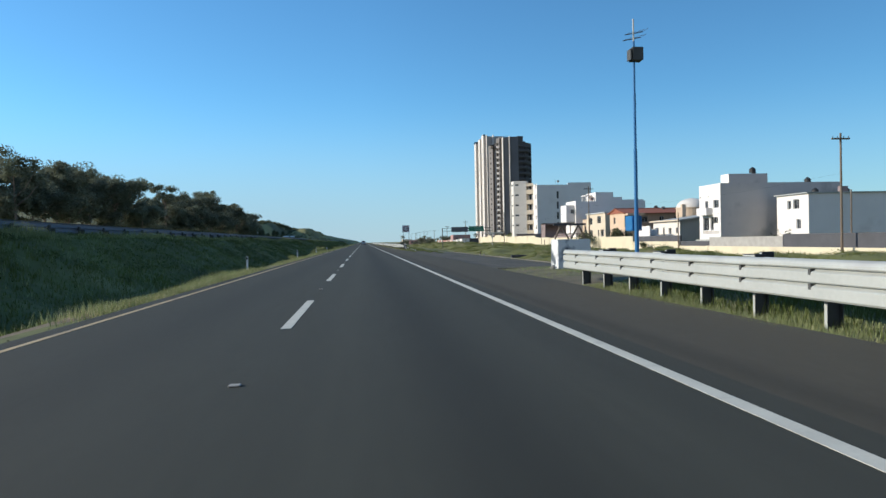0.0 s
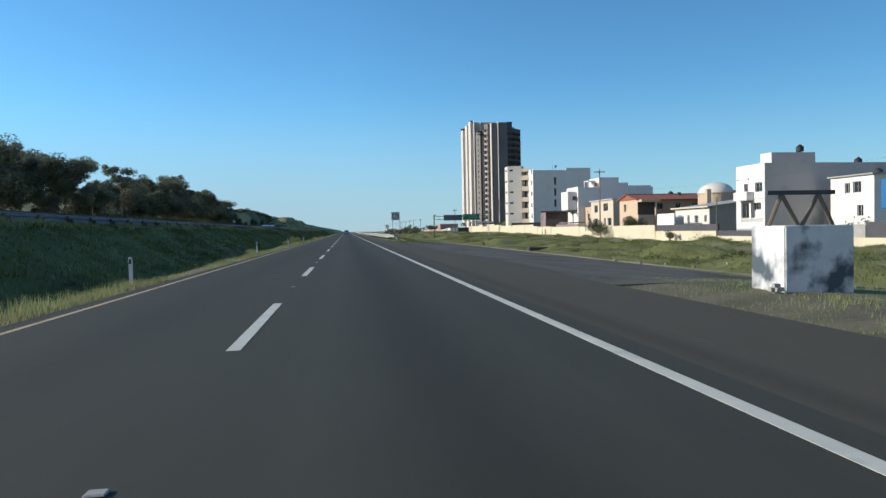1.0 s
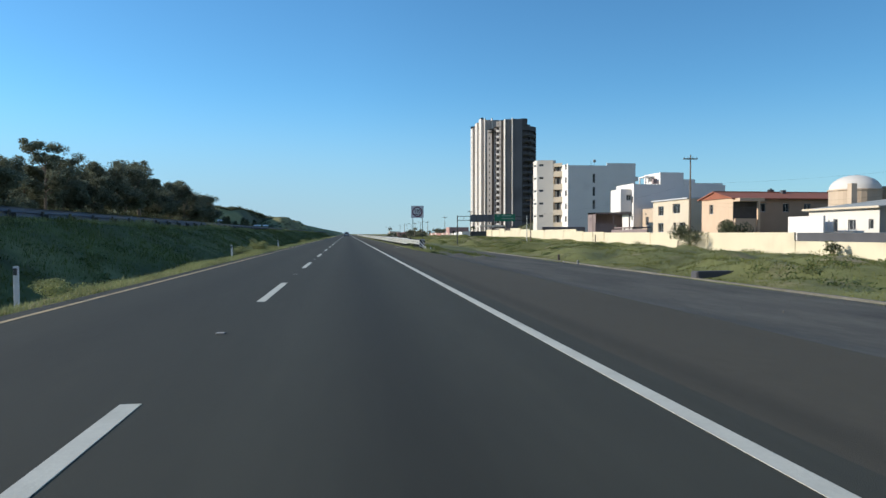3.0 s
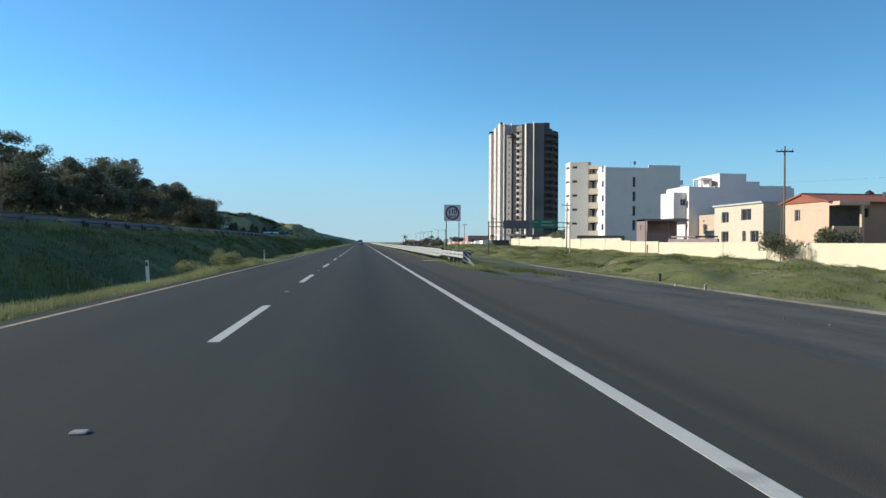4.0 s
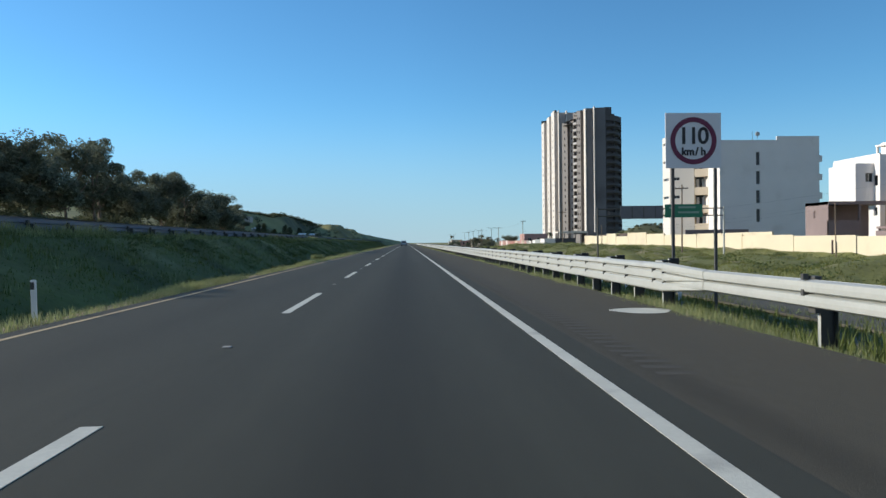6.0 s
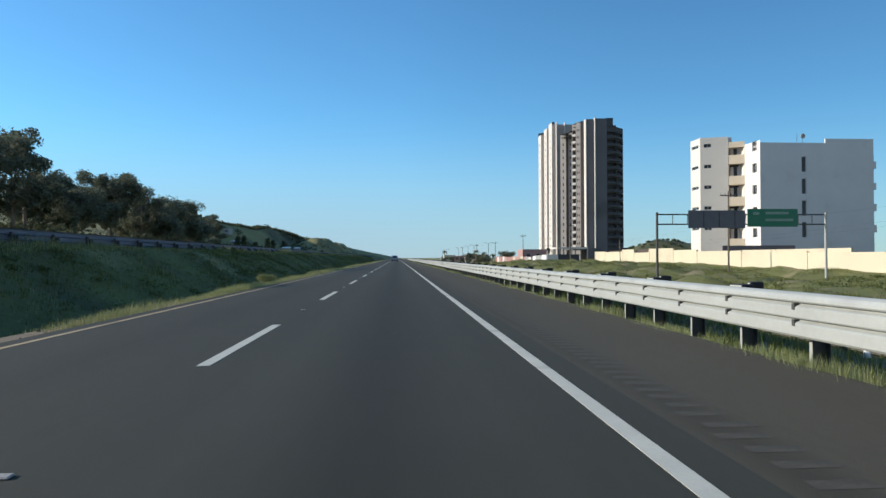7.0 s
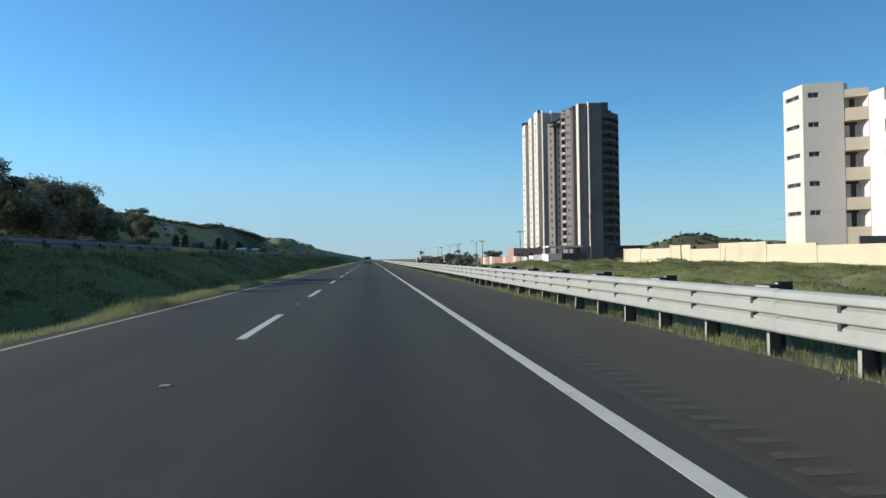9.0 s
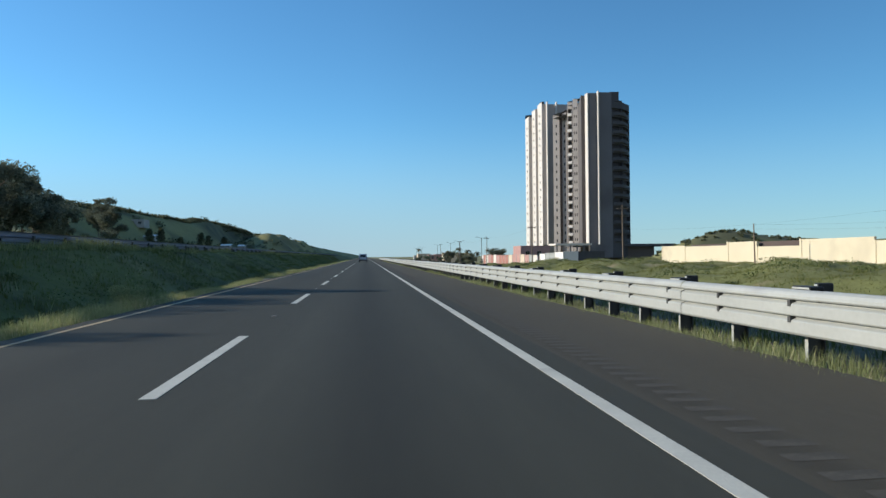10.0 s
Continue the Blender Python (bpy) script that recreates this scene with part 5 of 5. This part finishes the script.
stud = solid("road_stud", stud_bm, CONCRETE, "small white reflective road stud on the asphalt", "road stud", group="road studs", at=(-3.6, 6.3, 0))
for k in range(1, 24):
    copy_thing(stud, pose(-3.6, 6.3 + 11.459 * k, 0))

bm = bmesh.new()
pts = [(2.2 + 0.48 * math.cos(a) * (1 + 0.15 * math.sin(3 * a)), 101.1 + 0.45 * math.sin(a)) for a in np.linspace(0, 2 * math.pi, 18)[:-1]]
bm.faces.new([bm.verts.new((x, y, 0.004)) for x, y in pts])
solid("paint_patch", bm, WHITE_LINE, "splash of white paint on the shoulder", "paint patch", kind="structure")

for k, (x, y) in enumerate(((14.2, 42.7), (13.5, 44.4), (13.4, 47.0), (13.1, 49.4), (13.1, 52.9), (12.9, 87.4), (12.8, 90.0))):
    bm = bmesh.new()
    box(bm, -0.06, 0.06, -0.05, 0.05, -0.05, (0.30, 0.07, 0.09, 0.06, 0.08, 0.22, 0.07)[k])
    bmesh.ops.bevel(bm, geom=bm.edges[:], offset=0.025, segments=1, affect="EDGES")
    for v in bm.verts:
        v.co += Vector((random.uniform(-0.02, 0.02), random.uniform(-0.02, 0.02), random.uniform(-0.02, 0.02)))
    solid("kerb_stone", bm, CONCRETE, "small whitewashed stone on the kerb", "stone", group="kerb stones", at=(x, y, -0.85))

bm = bmesh.new()
box(bm, -1.1, 1.1, -0.3, 0.3, 0.0, 0.42)
bmesh.ops.bevel(bm, geom=bm.edges[:], offset=0.05, segments=2, affect="EDGES")
solid("drain_block", bm, DARK_WALL, "low dark concrete drain block on the grass edge", "drain block", at=(14.4, 72.9, -0.98))

# bent strip of torn asphalt and soil before the rail begins
for k, (x, y, r) in enumerate(((5.2, 88.0, 1.0), (6.4, 86.4, 0.7), (4.4, 90.2, 0.8))):
    bm = bmesh.new()
    n = 14
    ring = [(x + r * math.cos(a) * random.uniform(0.7, 1.2), y + 1.3 * r * math.sin(a) * random.uniform(0.7, 1.2)) for a in np.linspace(0, 2 * math.pi, n, endpoint=False)]
    c = bm.verts.new((x, y, APR(x, y) + 0.20))
    vs = [bm.verts.new((px, py, APR(px, py) - 0.01)) for px, py in ring]
    for i in range(n):
        bm.faces.new((vs[i], vs[(i + 1) % n], c))
    solid("soil_mound", bm, STONE, "low mound of dark soil on the lay-by", "soil mound", smooth=True)


def lay_by_edge(rg):
    y = rg.uniform(24, 95)
    x = 13.0 - abs(rg.gauss(0, 0.35)) if rg.random() < 0.55 else rg.gauss(4.8, 1.4)
    if x < 8:
        y = rg.choice((rg.uniform(20, 30), 88 + rg.gauss(0, 2.6)))
    return min(max(x, 2.9), 13.3), y, 0.3 + 0.9 * clumpy(x, y, 0.6)


grass("lay_by_weeds", "weeds at the worn edges of the lay-by", 8000, lay_by_edge, 0.11, GRASS_LIT, 11, 0.005)


# loose stones and crumbs of asphalt
rg = random.Random(31)
verts, faces = [], []
for _ in range(2600):
    if rg.random() < 0.6:
        x, y = rg.uniform(3.0, 13.1), rg.uniform(27, 92)
        if rg.random() < 0.6:
            x = 13.1 - abs(rg.gauss(0, 1.1))
        x = max(x, 2.9)
        z = APR(x, y)
    else:
        x, y = rg.choice((2.6 - abs(rg.gauss(0, 0.12)), -6.9 - abs(rg.gauss(0, 0.25)))), rg.uniform(2, 220)
        z = -0.01 if x > -7 else -0.06
    s = rg.uniform(0.008, 0.022) if rg.random() < 0.95 else rg.uniform(0.022, 0.045)
    k = len(verts)
    verts += [(x + s * rg.uniform(0.6, 1.2), y, z), (x - s * rg.uniform(0.4, 0.8), y + s, z), (x - s * rg.uniform(0.4, 0.8), y - s, z), (x + s * rg.uniform(-0.3, 0.3), y + s * rg.uniform(-0.3, 0.3), z + s * 0.9)]
    faces += [(k, k + 1, k + 3), (k + 1, k + 2, k + 3), (k + 2, k, k + 3)]
tagged(new("loose_stones", leaf_mesh("loose_stones", verts, faces, STONE)), "loose stones and crumbs on the worn asphalt edges", "stones", kind="stuff")


# ---- hillside scrub ----
rg = random.Random(21)
verts, faces = [], []
for _ in range(520):
    y = rg.uniform(300, 560)
    x = rg.choice((rg.gauss(-62, 6), rg.gauss(-44, 8), rg.uniform(-90, -30)))
    if noise.noise(Vector((x * 0.05, y * 0.02, 4.0))) < -0.05:
        continue
    r = rg.uniform(0.5, 1.5)
    leaf_cloud(verts, faces, rg, (x, y, ground_z(x, y) + r * 0.4), (r * 1.4, r * 1.4, r * 0.7), 26, 0.42)
for k in range(1000):
    t = rg.random()
    x, y = -65 + 17 * t + rg.gauss(0, 1.3), 292 + 140 * t
    r = rg.uniform(0.3, 0.85)
    leaf_cloud(verts, faces, rg, (x, y, ground_z(x, y) + r * 0.4), (r * 1.3, r * 1.3, r * 0.8), 24, 0.36)
tagged(new("hillside_scrub", leaf_mesh("hillside_scrub", verts, faces, LEAF_BUSH)), "dark low scrub scattered over the hillside", "scrub", kind="stuff")
verts, faces = [], []
for _ in range(170):
    x, y = rg.gauss(66, 12), rg.gauss(272, 5)
    r = rg.uniform(0.15, 0.5)
    leaf_cloud(verts, faces, rg, (x, y, ground_z(x, y) + r * 0.3), (r * 1.4, r * 1.4, r * 0.6), 24, 0.3)
tagged(new("hillside_scrub", leaf_mesh("hillside_scrub", verts, faces, LEAF_BUSH)), "brown-green scrub on the mound behind the wall", "scrub", kind="stuff")
hh = thing("hillside_house", (-56, 318, ground_z(-54, 320) - 0.4), "small white house on the hillside", "house")
block(hh, "main", 0, 3.4, 0, 4, 0, 1.9, GREY_WALL, south=[(0.5, 0.8, 1.2, 1.5), (2.0, 0.8, 2.8, 1.5)])
for x, y, w in ((-50.5, 311, 2.2), (-42.5, 352, 2.6), (-40.5, 368, 2.0)):
    sh = thing("farm_shed", (x, y, ground_z(x, y) - 0.2), "low white-roofed shed at the foot of the hillside", "shed", "farm sheds")
    boxpart("shed_body", (0, w, 0, 3, 0, 1.1), GREY_WALL, sh)
    bm = bmesh.new()
    quad(bm, (-0.2, -0.2, 1.1), (w + 0.2, -0.2, 1.1), (w + 0.2, 3.2, 1.55), (-0.2, 3.2, 1.55))
    part("shed_roof", bm, SIGN_WHITE, sh, "white sheet roof").modifiers.new("thickness", "SOLIDIFY").thickness = 0.08



# ---- roofs and yards of the houses ----
def water_tank(x, y, z, r=0.5, h=0.9):
    t = thing("water_tank", (x, y, z), "black plastic water tank standing on the roof", "water tank", "water tanks")
    bm = bmesh.new()
    tube(bm, (0, 0, 0), (0, 0, h * 0.7), r, n=14)
    tube(bm, (0, 0, h * 0.7), (0, 0, h), r, r * 0.35, n=14)
    part("tank_body", bm, BLACK, t, smooth=False)
    bm = bmesh.new()
    tube(bm, (0, 0, h), (0, 0, h + 0.06), r * 0.3, n=10)
    part("lid", bm, BLACK, t)


water_tank(50.2, 88.0, 9.45, 0.42, 0.75)
water_tank(61, 92, 8.3, 0.45, 0.8)
water_tank(52.2, 91.0, 9.55, 0.3, 0.5)
water_tank(54.0, 80.5, 6.15, 0.4, 0.6)
water_tank(58.5, 81, 6.15, 0.5, 0.7)
water_tank(55.6, 131, 6.5, 0.45, 0.7)
boxpart("chimney", (5.2, 6.0, 1.0, 1.8, 6.1, 6.9), BROWN_WALL, w2)
boxpart("roof_vent", (9, 9.5, 3.0, 3.5, 6.4, 6.95), DARK_WALL, og)
boxpart("lintel", (-0.12, 0.0, 0.3, 5.4, 4.0, 4.12), WHITE_PAINT, wh)
for k in range(20):
    boxpart("baluster", (-0.06, 0.06, 0.45 + 0.22 * k, 0.55 + 0.22 * k, 1.3, 1.7), WHITE_PAINT, wh)
boxpart("balcony_rail", (-0.1, 0.1, 0.35, 4.8, 1.7, 1.78), WHITE_PAINT, wh)

yards = [("garden_wall", (39.25, 64.7, 0.0), (0, 0.2, 0, 14.6, -1, 0.9), CONCRETE, "grey-tan rendered wall above the yellow one"),
         ("garden_wall", (39.25, 44, 0.0), (0, 0.2, 0, 20.6, -1, 1.1), DARK_WALL, "dark grey wall above the yellow one"),
         ("garden_wall", (41.0, 74, 0.0), (0, 0.2, 0, 12, -1, 0.6), GREY_WALL, "pale grey garden wall below the white house"),
         ("garden_wall", (39.25, 79.4, 0.0), (0, 0.2, 0, 7.5, -1, 0.42), DARK_WALL, "dark grey wall above the yellow one"),
         ("garden_wall", (39.25, 86.95, 0.0), (0, 0.2, 0, 15.4, -1, 1.17), DARK_WALL, "dark grey wall above the yellow one"),
         ("garden_wall", (41.5, 101.8, 0.0), (0, 0.2, 0, 5.1, -1, 2.75), WHITE_PAINT, "white rendered garden wall"),
         ("garden_wall", (39.5, 135, 0.0), (0, 0.2, 0, 13.0, -1, 1.7), BROWN_WALL, "dark brown low wall above the yellow one"),
         ("garden_wall", (39.7, 213.0, 0.0), (0, 0.2, 0, 8.4, -1, 2.38), DARK_BROWN, "dark brown wall showing above the lower yellow panel"),
         ("garden_wall", (39.7, 226.0, 0.0), (0, 0.2, 0, 10.6, -1, 2.3), DARK_BROWN, "dark brown wall showing above the lower yellow panel"),
         ("garden_wall", (39.5, 165, 0.0), (0, 0.2, 0, 20.0, -1, 1.9), YELLOW_WALL, "pale yellow inner wall")]
for name, at, dims, m, label in yards:
    bm = bmesh.new()
    box(bm, *dims)
    solid(name, bm, m, label, "garden wall", at=at)


# ---- far right, by the tower ----
def palm(x, y, h, seed):
    rg = random.Random(seed)
    z = ground_z(x, y)
    p = thing("palm_tree", (x, y, z), "distant palm tree with a ragged crown", "tree", "palms")
    bm = bmesh.new()
    tube(bm, (0, 0, -0.3), (0.2, 0, h), 0.24, 0.16, n=7)
    part("trunk", bm, BARK, p)
    verts, faces = [], []
    for i in range(22):
        a, e = rg.uniform(0, 6.28), rg.uniform(-0.5, 0.9)
        d = Vector((math.cos(a), math.sin(a), 0))
        pts = [Vector((0.2, 0, h)) + d * (1.9 * t) + Vector((0, 0, 1.6 * e * t - 1.7 * t * t)) for t in (0, 0.35, 0.7, 1.0)]
        n = Vector((-d.y, d.x, 0))
        for q, s, w0, w1 in ((pts[0], pts[1], 0.06, 0.24), (pts[1], pts[2], 0.24, 0.2), (pts[2], pts[3], 0.2, 0.03)):
            k = len(verts)
            verts += [q - n * w0, q + n * w0, s + n * w1, s - n * w1]
            faces.append((k, k + 1, k + 2, k + 3))
    f = new("crown", leaf_mesh("crown", verts, faces, LEAF_BUSH))
    f.parent = p


for k, (x, y, h) in enumerate(((36, 432, 6.2), (40, 425, 5.0), (38, 418, 5.6), (30, 560, 8.0), (45, 440, 5.0), (63, 396, 7.0))):
    palm(x, y, h, k)
for k, (x, y, s) in enumerate(((37, 405, 0.5), (39, 412, 0.6), (36, 428, 0.55), (41, 436, 0.6), (47, 380, 0.55), (52, 372, 0.5), (57, 350, 0.45), (60, 345, 0.5), (33, 470, 0.5), (30, 500, 0.5), (28, 530, 0.5), (42, 398, 0.75), (46, 402, 0.85), (50, 408, 0.7), (41, 450, 0.85), (38, 480, 0.8), (54, 396, 0.6))):
    ob = copy_thing(KINDS[(1, 3, 5)[k % 3]], pose(x, y, ground_z(x, y) - 0.3, 0, 0, 40 * k))
    ob.scale = (s, s, s * 0.9)
    tagged(ob, "dark bushy tree beside the distant fence", "tree", "distant trees")
rd = thing("red_building", (44, 352, -2.6), "distant dark red building with a flat roof", "building")
block(rd, "main", 0, 9, 0, 10, 0, 6.6, PINK, south=[(1.5, 3.5, 2.8, 5.0), (5, 3.5, 6.3, 5.0)])
rng = random.Random(77)
for k in range(7):
    x, y = 34 + rng.uniform(-4, 26), 470 + 36 * k
    h = rng.uniform(3.0, 5.5)
    o = thing("distant_house", (x, y, -2.6), "small distant flat-roofed house", "house", "distant houses")
    block(o, "main", 0, rng.uniform(7, 12), 0, 9, 0, h, rng.choice((WHITE_PAINT, SAND, PINK, GREY_WALL)), south=[(1.5, h * 0.5, 2.8, h * 0.8), (4.2, h * 0.5, 5.5, h * 0.8)])
for k, y in enumerate((330, 372, 395, 440, 520, 560)):
    p = thing("street_lamp", (28.5, y, -2.2), "slender grey street lamp with a double arm", "street lamp", "street lamps")
    bm = bmesh.new()
    tube(bm, (0, 0, 0), (0, 0, 8.0), 0.09, 0.06, n=7)
    part("pole", bm, POST, p)
    for s in (-1, 1):
        bm = bmesh.new()
        tube(bm, (0, 0, 7.9), (s * 1.3, 0, 8.25), 0.04, n=6)
        arm = part("arm", bm, POST, p)
        boxpart("lamp_head", (s * 1.25 - 0.25, s * 1.25 + 0.25, -0.1, 0.1, 8.18, 8.3), POST, p)

# ---- rumble strip cut beside the edge line ----
bm = bmesh.new()
quad(bm, (-0.18, -0.07, -0.0012), (0.18, -0.07, -0.0012), (0.17, 0.07, -0.0012), (-0.17, 0.07, -0.0012))
me_rumble = mesh_of(bm, "rumble_bar", mat("rumble_asphalt", (0.064, 0.056, 0.041), 0.95, vary=0.35, scale=4, fine=30))
rs = thing("rumble_strip", (0.70, 96, 0.0), "row of dark rumble bars along the shoulder", "rumble strip", kind="structure")
for k in range(300):
    piece("rumble_bar", me_rumble, rs, (random.uniform(-0.03, 0.03), 0.31 * k + random.uniform(-0.02, 0.02), 0), random.uniform(-3, 3))

cb = thing("utility_cabinet", (31.8, 284.5, ground_z(31.8, 284.5)), "small pale metal utility cabinet on the grass", "cabinet")
boxpart("cabinet_body", (-0.5, 0.5, -0.3, 0.3, 0, 1.0), FRAME, cb, bevel=0.03)
boxpart("cabinet_lid", (-0.55, 0.55, -0.35, 0.35, 1.0, 1.06), CONCRETE, cb)
boxpart("cabinet_door", (-0.4, 0.4, -0.32, -0.3, 0.12, 0.92), CONCRETE, cb)


# ---- clumps of weeds on the bank ----
rg = random.Random(91)
verts, faces = [], []
for _ in range(900):
    x, y = 14.5 + 23 * rg.random(), rg.uniform(20, 250)
    if noise.noise(Vector((x * 0.12, y * 0.08, 1.5))) < 0.0:
        continue
    r = rg.uniform(0.3, 0.9)
    leaf_cloud(verts, faces, rg, (x, y, ground_z(x, y) + r * 0.1), (r * 1.3, r * 1.3, r * 0.42), 90, 0.075)
tagged(new("weed_clumps", leaf_mesh("weed_clumps", verts, faces, LEAF_GREEN)), "dark leafy weeds in clumps on the bank", "weeds", kind="stuff")

for k, y in enumerate((108.0, 112.5, 116.0, 119.5, 124.4, 126.5, 129.2, 130.7, 133.4, 141.0, 142.9, 150.2, 157.0, 163.5)):
    bm = bmesh.new()
    tube(bm, (0, 0, -0.1), (0, 0, 0.3), 0.055, 0.05, n=8)
    x = 5.7 + 0.15 * math.sin(5 * y)
    solid("marker_stub", bm, SIGN_WHITE, "short white marker stub in the grass behind the rail", "marker post", group="marker stubs", at=(x, y, ground_z(x, y)))

rg = random.Random(57)
verts, faces = [], []
for _ in range(700):
    x, y = rg.uniform(-15.0, -8.6), rg.uniform(8, 330)
    if noise.noise(Vector((x * 0.2, y * 0.07, 8.5))) < 0.05:
        continue
    r = rg.uniform(0.25, 0.7)
    leaf_cloud(verts, faces, rg, (x, y, ground_z(x, y) + r * 0.1), (r * 1.2, r * 1.6, r * 0.45), 80, 0.07)
tagged(new("weed_clumps", leaf_mesh("weed_clumps", verts, faces, LEAF_GREEN)), "dark leafy weeds in clumps on the ditch slope", "weeds", kind="stuff")

rg = random.Random(83)
verts, faces = [], []
for _ in range(520):
    x, y = rg.uniform(-44, -36), rg.uniform(76, 258)
    if noise.noise(Vector((x * 0.1, y * 0.06, 2.5))) < -0.22:
        continue
    r = rg.uniform(0.6, 1.5)
    leaf_cloud(verts, faces, rg, (x, y, ground_z(x, y) + r * 0.35), (r * 1.3, r * 1.3, r * 0.75), 60, 0.2)
tagged(new("undergrowth", leaf_mesh("undergrowth", verts, faces, LEAF_BUSH)), "dark undergrowth below the roadside trees", "undergrowth", kind="stuff")

for x, y, z, h, label in ((38.6, 152.7, -0.6, 1.5, "rusty brown stub post before the yellow wall"), (13.45, 93.2, -0.85, 0.42, "short black stub post behind the kerb")):
    bm = bmesh.new()
    box(bm, -0.07, 0.07, -0.07, 0.07, 0, h)
    bmesh.ops.bevel(bm, geom=bm.edges[:], offset=0.015, segments=1, affect="EDGES")
    solid("stub_post", bm, DARK_BROWN, label, "post", at=(x, y, z))
